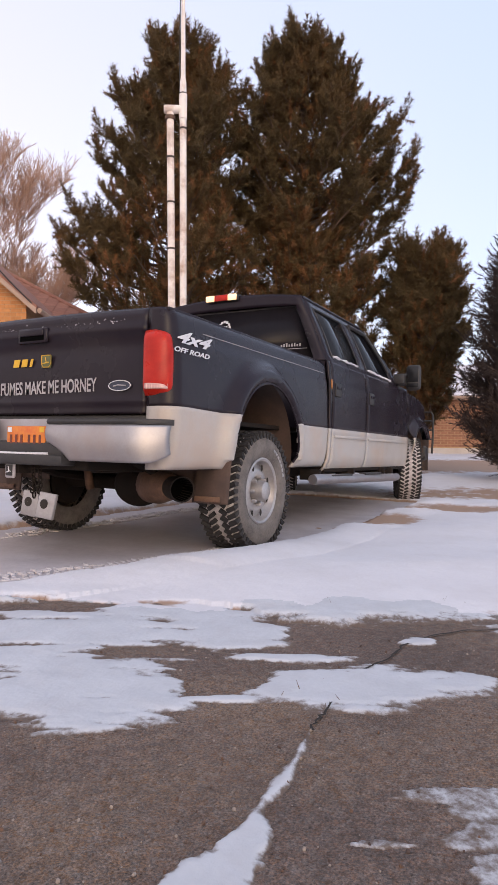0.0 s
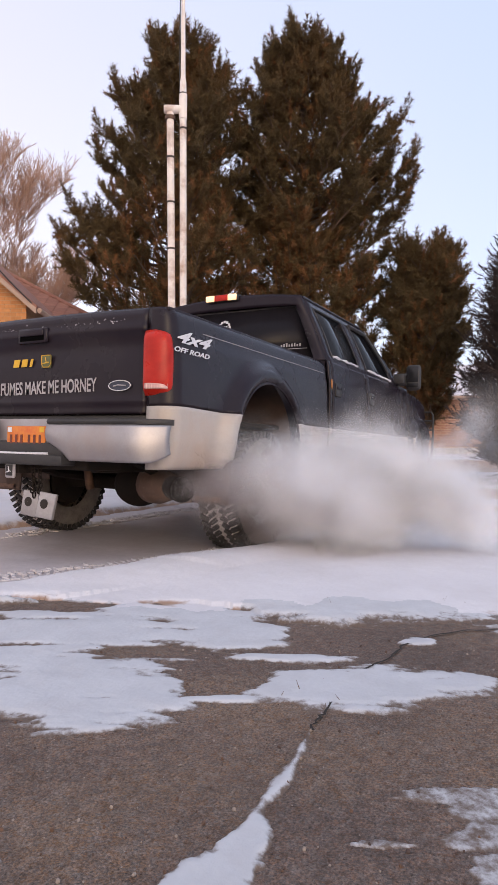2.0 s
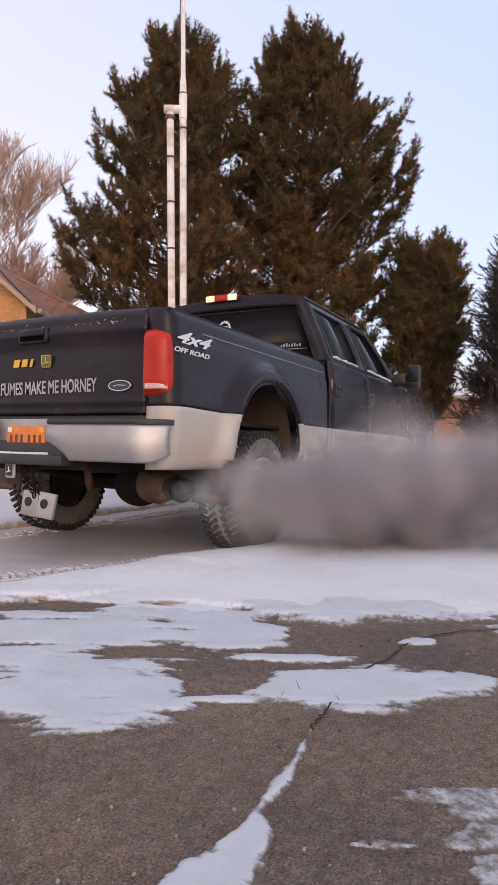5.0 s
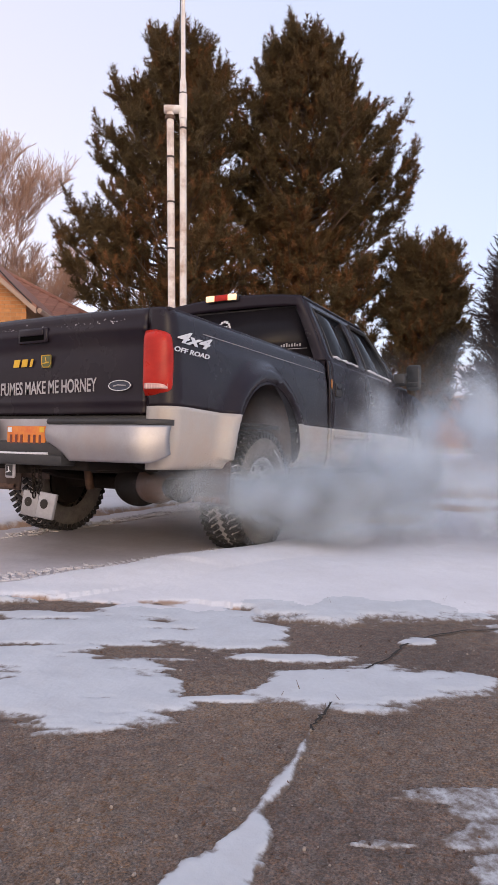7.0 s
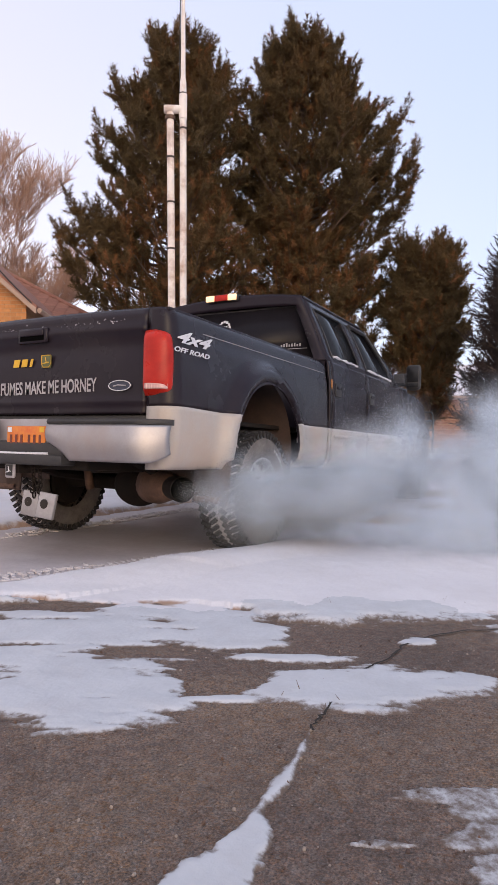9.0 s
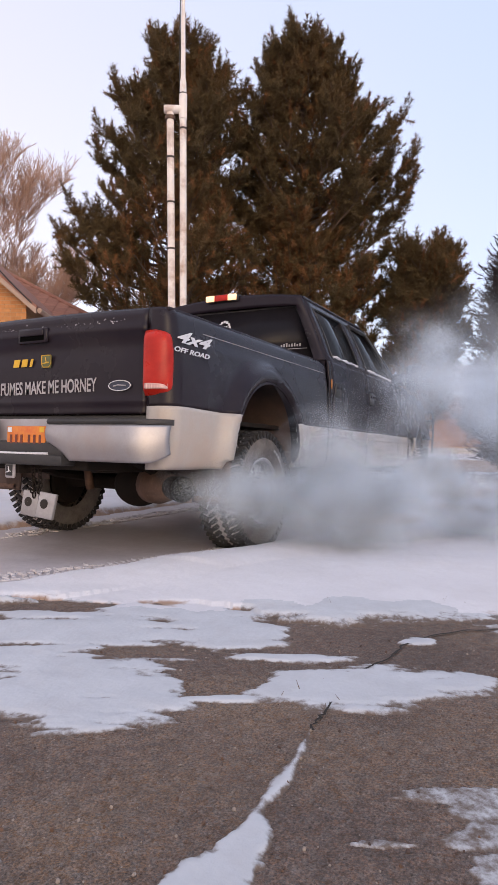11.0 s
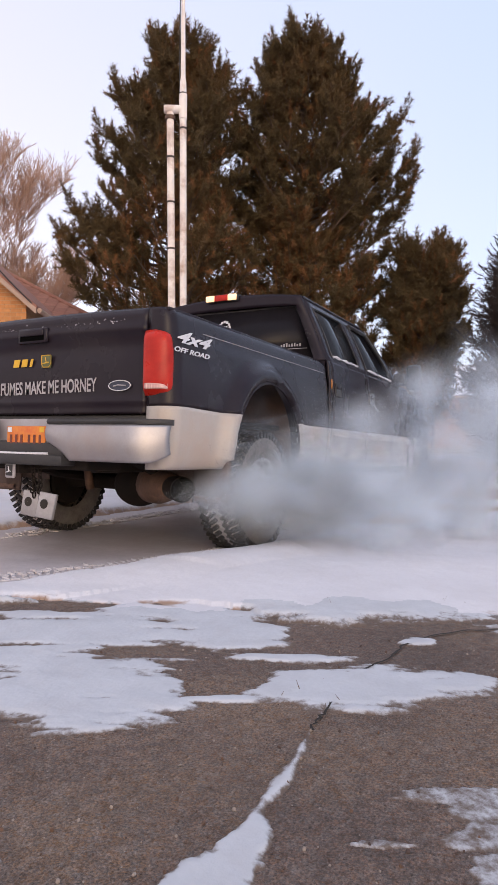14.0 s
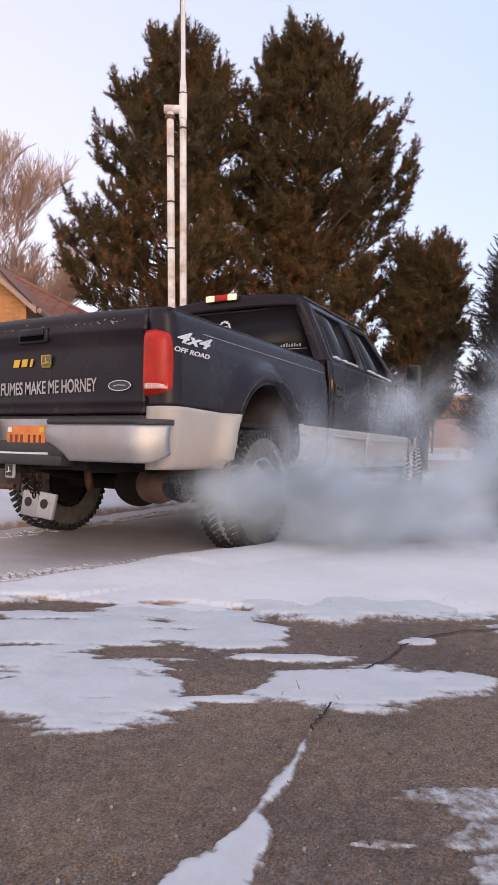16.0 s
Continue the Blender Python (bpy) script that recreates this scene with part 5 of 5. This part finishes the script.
def bare_tree(label, d, s, seed, height, spread, lean=(0, 0), last=6, fine=0.008):
    rnd = random.Random(seed)
    foot = spot(d, s)
    foot.z = ground_z(foot.x, foot.y) - 0.05
    root = thing("bare_tree", label, "tree", "bare trees", Matrix.Translation(foot))
    lim_v, lim_f, twg_v, twg_f = [], [], [], []

    def grow(p, way, length, r, level):
        q = p
        n = 3 if level < 6 else 2
        for k in range(n):
            way = (way + Vector((rnd.gauss(0, 0.10), rnd.gauss(0, 0.10), 0.07 + 0.010 * level))).normalized()
            e = q + way * length / n
            r1 = r * (1 - 0.18 * (k + 1))
            v, f = (lim_v, lim_f) if level < 3 else (twg_v, twg_f)
            stick(v, f, q, e, r * (1 - 0.18 * k), r1, 5 if level < 3 else 3)
            if level < last:
                for _ in range((1, 2, 2, 2, 2, 3)[level] if k else (1, 1, 1, 1, 2, 2)[level]):
                    a = rnd.uniform(0, math.tau)
                    side = Vector((math.cos(a), math.sin(a), rnd.uniform(-0.1, 0.4))) * spread
                    grow(e, (way + side * rnd.uniform(0.5, 1.0)).normalized(), length * rnd.uniform(0.52, 0.74), max(fine, r1 * 0.56), level + 1)
            q = e
    grow(Vector((0, 0, 0)), Vector((lean[0], lean[1], 1)), height * 0.34, 0.24, 0)
    tagged(raw("branchwork", lim_v, lim_f, M["limb"], root, "grey-brown bare limbs"), kind="stuff")
    tagged(raw("twigwork", twg_v, twg_f, M["twig"], root, "rosy brown fine twigs"), kind="stuff")


def brick_field(parent, origin, along_v, out_v, w, h, gap=None, tone="brick"):
    """Bricks laid in courses on a wall, a little proud of the mortar."""
    L, H, J = 0.20, 0.064, 0.011
    me = None
    rows = int(h / (H + J))
    n = 0
    for r in range(rows):
        x = -(L + J) / 2 * (r % 2)
        while x < w:
            a, b = max(0.0, x), min(w, x + L)
            z = r * (H + J)
            if b - a > 0.05 and n < 300 and (gap is None or gap((a + b) / 2, z)):
                if me is None:
                    bm = box(0, 1, 0, 0.05, 0, H, 0)
                    me = bpy.data.meshes.new("brick")
                    bm.to_mesh(me)
                    bm.free()
                    me.materials.append(M[tone])
                ob = new("brick", me)
                ob.parent = parent
                m = Matrix((( *along_v,), (*(-out_v),), (0, 0, 1))).transposed().to_4x4()
                ob.matrix_basis = Matrix.Translation(origin + along_v * a + out_v * 0.010 + Vector((0, 0, z))) @ m @ Matrix.Diagonal((b - a, 1, 1, 1))
                n += 1
            x += L + J


def slab(points, thick):
    """A flat plate from its corners, thickened downward."""
    bm = bmesh.new()
    f = bm.faces.new([bm.verts.new(p) for p in points])
    g = bmesh.ops.extrude_face_region(bm, geom=[f])
    for v in g["geom"]:
        if isinstance(v, bmesh.types.BMVert):
            v.co.z -= thick
    return bm


def houses():
    # orange brick house with a gabled wing and a hipped main roof
    h = thing("house", "orange brick house with brown shingle roof and weathered trim", "house")
    zb = 0.2
    out = -FWD
    # wing: gable wall towards the drive, apex far to the side
    sr, zr, slope = -4.25, 3.60, 0.86
    s0 = -8.6
    ridge_s = (sr + s0) / 2
    zt = zr + (sr - ridge_s) * slope
    bm = bmesh.new()
    prof = [(s0, zb), (sr, zb), (sr, zr), (ridge_s, zt), (s0, zr)]
    f = bm.faces.new([bm.verts.new(spot(12.0, s, z)) for s, z in prof])
    g = bmesh.ops.extrude_face_region(bm, geom=[f])
    for v in g["geom"]:
        if isinstance(v, bmesh.types.BMVert):
            v.co += FWD * 3.2
    wall = part("wall", bm, M["mortar"], h, "orange brick gable wall", False)
    brick_field(wall, spot(12.0, -5.6, 2.75), RGT, out, 1.35, 1.95, lambda x, z: (z + 2.75 + 0.07) < zr + (sr - (-5.6 + x)) * slope - 0.02)
    over = 0.28
    for a, b, nm in ((sr + over, ridge_s, 1), (s0 - over, ridge_s, -1)):
        za = zr - over * slope
        r = part("roof", slab([spot(11.75, a, za + 0.06), spot(11.75, b, zt + 0.06), spot(15.5, b, zt + 0.06), spot(15.5, a, za + 0.06)], 0.06), M["shingle"], h, "brown shingled wing roof", False)
        part("fascia", slab([spot(11.72, a, za + 0.005), spot(11.72, b, zt + 0.005), spot(11.76, b, zt + 0.005), spot(11.76, a, za + 0.005)], 0.11), M["trim"], h, "weathered brown rake board", False)
    part("gutter", tube([spot(11.8, sr + over + 0.03, zr - over * slope - 0.02), spot(15.4, sr + over + 0.03, zr - over * slope - 0.02)], 0.05, 8), M["trim"], h)
    # main block behind
    ec, ez = -3.50, 3.70
    bm = box(-1, 1, -1, 1, -1, 1)
    bm.transform(Matrix.Translation(spot(17.6, ec - 5.3, (ez + zb) / 2)) @ Matrix(((FWD.x, RGT.x, 0, 0), (FWD.y, RGT.y, 0, 0), (0, 0, 1, 0), (0, 0, 0, 1))) @ Matrix.Diagonal((3.2, 5.0, (ez - zb) / 2, 1)))
    part("wall", bm, M["brick"], h, "orange brick main wall", False)
    apex_s, apex_z, apex_d = -7.55, 6.05, 17.2
    left = -14.0
    main = part("roof", slab([spot(14.0, ec, ez), spot(apex_d, apex_s, apex_z), spot(apex_d, left, apex_z), spot(14.0, left, ez)], 0.07), M["shingle"], h, "brown shingled hip roof", False)
    part("roof", slab([spot(14.0, ec, ez), spot(21.0, ec, ez), spot(apex_d, apex_s, apex_z)], 0.07), M["shingle"], h, "brown shingled hip roof", False)
    part("roof", slab([spot(21.0, ec, ez), spot(21.0, left, ez), spot(apex_d, left, apex_z), spot(apex_d, apex_s, apex_z)], 0.07), M["shingle"], h, "brown shingled hip roof", False)
    part("ridge_cap", tube([spot(14.0, ec, ez + 0.01), spot(apex_d, apex_s, apex_z + 0.02)], 0.05, 6), M["shingle"], h)
    part("fascia", tube([spot(13.98, ec, ez - 0.08), spot(13.98, left, ez - 0.08)], 0.06, 6), M["trim"], h)
    # shingle courses on the slope that shows
    e1 = (spot(apex_d, 0, apex_z) - spot(14.0, 0, ez))
    n = e1.normalized().cross(RGT)
    n = n if n.z > 0 else -n
    bm0 = box(0.004, 0.296, 0, 0.16, 0, 0.014)
    me = bpy.data.meshes.new("shingle")
    bm0.to_mesh(me)
    bm0.free()
    me.materials.append(M["shingle"])
    ax = Matrix((tuple(-RGT), tuple(e1.normalized()), tuple(n))).transposed().to_4x4()
    k = 0
    for r in range(24):
        q = r * 0.145 / e1.length
        s_edge = ec + (apex_s - ec) * q - 0.05
        x = (r % 2) * 0.15
        while x < 2.6 and k < 300:
            ob = new("shingle", me)
            ob.parent = main
            ob.matrix_basis = Matrix.Translation(spot(14.0, s_edge - x, ez) + e1 * q + n * 0.006) @ ax
            x += 0.30
            k += 1
    # second brick house, low, far behind the junipers
    h2 = thing("house", "low brick house, toned brown for shade, with snowy roof behind conifers", "house")
    w2 = part("wall", box(-1, 1, -1, 1, -1, 1), M["mortar"], h2, "brick wall toned brown for shade", False)
    w2.data.transform(Matrix.Translation(spot(22.0, 10.2, 1.55)) @ Matrix(((FWD.x, RGT.x, 0, 0), (FWD.y, RGT.y, 0, 0), (0, 0, 1, 0), (0, 0, 0, 1))) @ Matrix.Diagonal((3.0, 6.6, 0.95, 1)))
    # these bricks take the darkened copy, so their shade is in the colour
    brick_field(w2, spot(19.0, 5.0, 0.98), RGT, out, 2.75, 1.55, tone="shaded_brick")
    f2 = part("foundation", box(-1, 1, -1, 1, -1, 1), M["concrete"], h2, "pale concrete foundation strip", False)
    f2.data.transform(Matrix.Translation(spot(22.0, 10.0, 0.72)) @ Matrix(((FWD.x, RGT.x, 0, 0), (FWD.y, RGT.y, 0, 0), (0, 0, 1, 0), (0, 0, 0, 1))) @ Matrix.Diagonal((3.06, 8.6, 0.22, 1)))
    part("roof", slab([spot(18.6, 3.2, 2.5), spot(18.6, 17.2, 2.5), spot(22, 17.2, 3.9), spot(22, 3.2, 3.9)], 0.1), M["snow"], h2, "snow-covered low roof", False)
    part("roof", slab([spot(25.4, 3.2, 2.5), spot(25.4, 17.2, 2.5), spot(22, 17.2, 3.9), spot(22, 3.2, 3.9)], 0.1), M["snow"], h2, "snow-covered low roof", False)
    part("fascia", tube([spot(18.58, 3.2, 2.42), spot(18.58, 17.2, 2.42)], 0.06, 6), M["trim"], h2)
    # service cable to the wing
    c = thing("service_cable", "thin black cable hanging to the brick house", "cable")
    a, b = spot(11.7, -6.2, 6.3), spot(11.7, -4.05, 3.45)
    part("cable", tube([a.lerp(b, t) - Vector((0, 0, 0.25 * math.sin(math.pi * t))) for t in steps(0, 1, 14)], 0.012, 5), M["cable"], c)


def poles():
    r = thing("antenna_mast", "two joined weathered white steel poles with rusty elbow", "mast")
    d = 8.6
    def pt(s, z):
        return spot(d, s, z)
    lo = ground_z(*spot(d, -1).xy)
    a, b = pt(-1.020, lo - 0.1), pt(-1.115, 5.34)
    short = part("short_pole", tube([a.lerp(b, t) for t in steps(0, 1, 8)], 0.050, 16), M["pole"], r, "weathered white steel pole")
    for z in (4.72, 4.10, 3.46):
        t = (z - a.z) / (b.z - a.z)
        c = a.lerp(b, t)
        part("band", tube([c - Vector((0, 0, 0.012)), c + Vector((0, 0, 0.012))], 0.058, 16), M["band"], short, "dark iron band")
    a2, b2 = pt(-0.885, lo - 0.1), pt(-0.942, 5.66)
    tall = part("tall_pole", tube([a2.lerp(b2, t) for t in steps(0, 1, 8)], 0.047, 16), M["pole"], r, "weathered white steel pole")
    for z in (5.60, 5.40, 5.12):
        c = a2.lerp(b2, (z - a2.z) / (b2.z - a2.z))
        part("band", tube([c - Vector((0, 0, 0.014)), c + Vector((0, 0, 0.014))], 0.050, 16), M["band"], tall, "dark iron band")
    c = a2.lerp(b2, 0.96)
    part("sleeve", tube([c - Vector((0, 0, 0.18)), c + Vector((0, 0, 0.16))], 0.055, 16), M["pole"], tall)
    top = pt(-0.955, 7.4)
    part("upper_pole", tube([b2, b2.lerp(top, 0.06), b2.lerp(top, 0.10), top], [0.047, 0.045, 0.033, 0.025], 14), M["pole"], tall, "thinner weathered upper pole")
    e = part("elbow", tube([b - RGT * 0.085 + Vector((0, 0, 0.05)), b - RGT * 0.06 + Vector((0, 0, 0.05)), b + RGT * 0.08 + Vector((0, 0, 0.05)), pt(-0.94, 5.39)], [0.050, 0.060, 0.058, 0.050], 14), M["pole"], r, "rust-stained elbow")
    part("collar", tube([b - Vector((0, 0, 0.10)), b - Vector((0, 0, 0.05))], 0.072, 16), M["rust"], e, "rusty collar")
    part("wire", tube([pt(-0.995, 7.4), pt(-0.990, 6.3), pt(-0.990, 5.6)], 0.008, 5), M["cable"], r, "thin dark wire")


houses()
poles()
pine("tall bushy pine with dark needles and browner lower tufts", 12.6, -1.40, 8.75,
     [(0.6, 1.2), (1.8, 1.5), (3.2, 1.5), (3.8, 1.8), (4.3, 2.1), (5.2, 2.2), (6.0, 1.7), (6.8, 1.6), (7.6, 1.3), (8.2, 1.1), (8.8, 0.7), (9.3, 0.3)], 11, 118,
     [(-0.62, 9.3, 0.0), (-0.45, 8.9, -0.3), (0.5, 9.05, 0.1), (0.88, 8.6, 0.0), (1.3, 8.35, 0.3), (-1.4, 8.1, -0.2), (-1.05, 8.0, 0.3), (-1.68, 7.5, 0.2), (-1.72, 6.75, -0.2), (-2.35, 5.85, 0.2),
      (-2.6, 5.35, 0.0), (-2.45, 4.75, -0.3), (-2.2, 4.3, 0.2), (-1.9, 5.2, -0.6), (0.95, 7.9, -0.1), (1.2, 7.3, 0.1), (1.3, 6.5, -0.2)], brown_to=4.6)
pine("tall pine with dense dark crown and browner lower tufts", 13.6, 1.14, 9.55,
     [(0.6, 1.8), (2.0, 2.2), (3.6, 2.0), (4.8, 1.7), (5.6, 1.75), (6.2, 2.1), (7.2, 2.25), (8.0, 1.85), (8.6, 1.4), (9.2, 0.95), (9.7, 0.55), (10.2, 0.2)], 23, 140,
     [(-0.29, 10.2, 0.0), (0.38, 9.75, 0.2), (-0.80, 9.5, 0.0), (-0.95, 8.8, -0.2), (1.02, 9.25, 0.0), (1.15, 8.85, -0.3), (1.65, 8.45, 0.2), (2.15, 8.1, 0.0), (2.5, 7.25, -0.2), (2.6, 7.05, 0.3),
      (2.4, 6.45, 0.0), (2.1, 6.05, 0.3), (1.9, 7.6, -0.4), (-1.1, 8.2, -0.2), (-1.25, 7.5, 0.1), (-1.4, 6.7, -0.3), (1.95, 5.4, 0.1), (2.0, 4.8, 0.3), (1.9, 4.2, -0.1), (1.7, 3.5, 0.2), (2.1, 3.0, 0.3), (1.5, 5.0, -0.3)], brown_to=5.2)
pine("shorter pine with brown-green needles", 13.2, 3.68, 4.9, [(1.5, 0.5), (2.4, 0.65), (3.2, 1.0), (4.2, 0.9), (4.8, 0.65), (5.3, 0.4)], 31, 58,
     [(0.25, 5.4, 0.0), (-0.45, 5.3, 0.1), (-0.62, 5.1, -0.2), (0.65, 5.15, 0.0), (0.85, 3.5, 0.0), (0.80, 4.3, 0.2), (-0.75, 4.6, 0.0), (-0.85, 3.9, 0.1), (-0.8, 3.1, -0.1)], brown_to=2.8)
pine("dark spreading juniper with thin drooping twigs", 10.6, 4.70, 4.2, [(0.45, 1.35), (0.9, 1.4), (1.4, 1.4), (1.9, 1.45), (2.4, 1.2), (3.0, 0.95), (3.7, 0.55), (4.3, 0.15)], 47, 112,
     brown_to=-5, mat_name="juniper", count=34, length=0.075, width=0.010, up=0.42, splay=0.6)
bare_tree("large bare tree with rosy fine twigs behind house", 24.0, -9.8, 5, 12.5, 0.86)


# ---------- exhaust smoke: small clouds of faint flakes that drift on ----------
def smoke_material(name, tone, strength):
    m = bpy.data.materials.new(name)
    m.use_nodes = True
    t = m.node_tree
    t.nodes.remove(t.nodes["Principled BSDF"])
    fade = t.nodes.new("ShaderNodeAttribute")
    fade.attribute_name = "fade"
    k = t.nodes.new("ShaderNodeMath")
    k.operation = "MULTIPLY"
    k.inputs[1].default_value = strength
    t.links.new(fade.outputs["Fac"], k.inputs[0])
    dif, trn, mix, clear, last = (t.nodes.new("ShaderNode" + n) for n in ("BsdfDiffuse", "BsdfTranslucent", "MixShader", "BsdfTransparent", "MixShader"))
    dif.inputs["Color"].default_value = trn.inputs["Color"].default_value = (*tone, 1)
    mix.inputs[0].default_value = 0.5
    t.links.new(dif.outputs[0], mix.inputs[1])
    t.links.new(trn.outputs[0], mix.inputs[2])
    t.links.new(k.outputs[0], last.inputs[0])
    t.links.new(clear.outputs[0], last.inputs[1])
    t.links.new(mix.outputs[0], last.inputs[2])
    t.links.new(last.outputs[0], t.nodes["Material Output"].inputs["Surface"])
    return m


SMOKE = [smoke_material("white_smoke", (0.985, 0.98, 0.99), 0.18), smoke_material("grey_smoke", (0.70, 0.655, 0.67), 0.15), smoke_material("dark_smoke", (0.53, 0.48, 0.495), 0.16),
         smoke_material("pale_blue_smoke", (0.845, 0.92, 1.0), 0.105)]


def cloud_mesh(seed, material, flakes, size, axes):
    """A soft small cloud of shallow round flakes that fade to nothing at their rims."""
    rnd = random.Random(seed)
    verts, faces, fade = [], [], []
    knots = [Vector((rnd.gauss(0, 0.5), rnd.gauss(0, 0.5), rnd.gauss(0, 0.5))) for _ in range(5)]
    m = 7
    for _ in range(flakes):
        c = rnd.choice(knots) + Vector((rnd.gauss(0, 0.42), rnd.gauss(0, 0.42), rnd.gauss(0, 0.42)))
        c = Vector((c.x * axes[0], c.y * axes[1], c.z * axes[2]))
        n = Vector((rnd.gauss(0, 1), rnd.gauss(0, 1), rnd.gauss(0, 1))).normalized()
        a = n.orthogonal().normalized()
        b = n.cross(a)
        r = size * rnd.uniform(0.6, 1.4)
        dense = rnd.uniform(0.5, 1.0)
        k = len(verts)
        verts.append(c + n * r * 0.22)
        fade.append(dense)
        for reach, f, up in ((0.48, 0.50, 0.14), (1.0, 0.0, 0.0)):
            for i in range(m):
                q = i * math.tau / m
                verts.append(c + n * r * up + (a * math.cos(q) + b * math.sin(q)) * r * reach * rnd.uniform(0.9, 1.1))
                fade.append(dense * f)
        faces += [(k, k + 1 + i, k + 1 + (i + 1) % m) for i in range(m)]
        p = k + 1
        faces += [(p + i, p + m + i, p + m + (i + 1) % m, p + (i + 1) % m) for i in range(m)]
    me = bpy.data.meshes.new("smoke_puff")
    me.from_pydata([tuple(v) for v in verts], [], faces)
    at = me.attributes.new("fade", "FLOAT", "POINT")
    at.data.foreach_set("value", fade)
    me.materials.append(material)
    me.shade_smooth()
    return me


TIP = Vector((-0.70, -0.83, 0.43))
CLOUDS = {(k, j): cloud_mesh(100 * k + j, SMOKE[k], (70, 92, 100, 60)[k], 0.175, (0.28, 0.10, 0.10)) for k in range(4) for j in range(5)}
HAZES = {(k, j): cloud_mesh(1000 + 100 * k + j, SMOKE[k], (60, 64, 64, 52)[k], 0.26, (0.36, 0.24, 0.17)) for k in range(4) for j in range(4)}
WORD = ("white exhaust smoke", "grey exhaust smoke", "dark sooty exhaust smoke", "pale blue-white exhaust smoke")
PUFFS = []


def smoke():
    rnd = random.Random(77)
    t = 0.25
    while t < 15.98:
        if t < 1.5:
            k = 0
        elif t < 2.5:
            k = rnd.choice((0, 1, 1))
        elif t < 3.1:
            k = 1
        elif t < 4.7:
            k = rnd.choice((2, 2, 1))
        elif t < 5.3:
            k = rnd.choice((1, 0, 3))
        else:
            k = 3
        wide = t > 1.2 and len(PUFFS) % 3 == 2
        ob = new("smoke_puff", HAZES[k, rnd.randrange(4)] if wide else CLOUDS[k, rnd.randrange(5)])
        tagged(ob, WORD[k] + " drifting in the air beside the truck", "smoke", "puffs of exhaust smoke")
        PUFFS.append((ob, t, rnd.random(), rnd.random(), rnd.random(), rnd.random(), wide))
        t += rnd.uniform(0.042, 0.056)


smoke()


def puff_rows(t0, a, b, c, e, wide):
    """The way of one small cloud: waiting in the engine, out of the pipe, along the truck's side, away."""
    engine = pose(4.45, 0.0, 0.95, 0, 0, 0)
    begin = 0.30 if wide else 0.0      # wider clouds form only past the wheel
    rows = [(0.0, engine), (max(0.02, t0 + begin - 0.035), engine)]
    heading = radians(-48 + 34 * (a - 0.45))
    fast = (0.74 + 0.34 * b) * (0.72 if t0 < 1.3 else 1.0)
    lift = (c - 0.60) * (0.15 if t0 < 2.0 else 0.27) if t0 < 5 else (c - 0.5) * 0.50 + max(0.0, c - 0.70) * (1.1 if t0 > 9 else 0.35)
    tumble = 200 * (e - 0.5)
    # seconds after leaving, metres gone, rise, spread
    for dt, gone, z, turn in ((0.0, 0.33, 0.0, 0.0), (0.10, 0.46, -0.01, 0.1), (0.25, 0.68, -0.03, 0.35), (0.30, 0.76, -0.03, 0.4), (0.5, 1.02, -0.04, 0.7), (0.9, 1.62, 0.0, 1.0), (1.5, 2.5, 0.10, 1.3), (2.3, 3.8, 0.28, 1.6), (3.4, 6.0, 0.55, 1.9), (5.0, 10.0, 1.0, 2.2)):
        if dt < begin:
            continue
        g = gone * (fast if dt > 0.15 else 1)
        h = heading - radians(26) * max(0, 0.35 - gone) / 0.35
        spread = min(1.0, gone / 1.3)
        x = TIP.x + g * math.cos(h) + 0.05 * spread * math.sin(9 * a + 3 * dt)
        y = TIP.y + g * math.sin(h)
        zz = TIP.z + z * ((0.4 + c) if t0 > 4 else 0.45 if t0 > 2 else 0.2) + lift * max(0.0, min(1.0, (gone - 0.65) / 1.0)) * min(1.4, 0.6 + 0.3 * gone)
        zz = max(zz, ground_z(x, y) + 0.12 + 0.05 * spread)
        rows.append((t0 + dt, pose(x, y, zz, 40 * turn * (b - 0.5), tumble * 0.6 * turn, math.degrees(h) + tumble * 0.35 * turn)))
    last = rows[-1]
    if last[0] < 16.0:
        p = last[1].copy()
        p.translation = p.translation + Vector((2.0, -3.0, 0.6))
        rows.append((16.0, p))
    return rows


def motions():
    for ob, t0, a, b, c, e, wide in PUFFS:
        walk(ob, puff_rows(t0, a, b, c, e, wide))


motions()
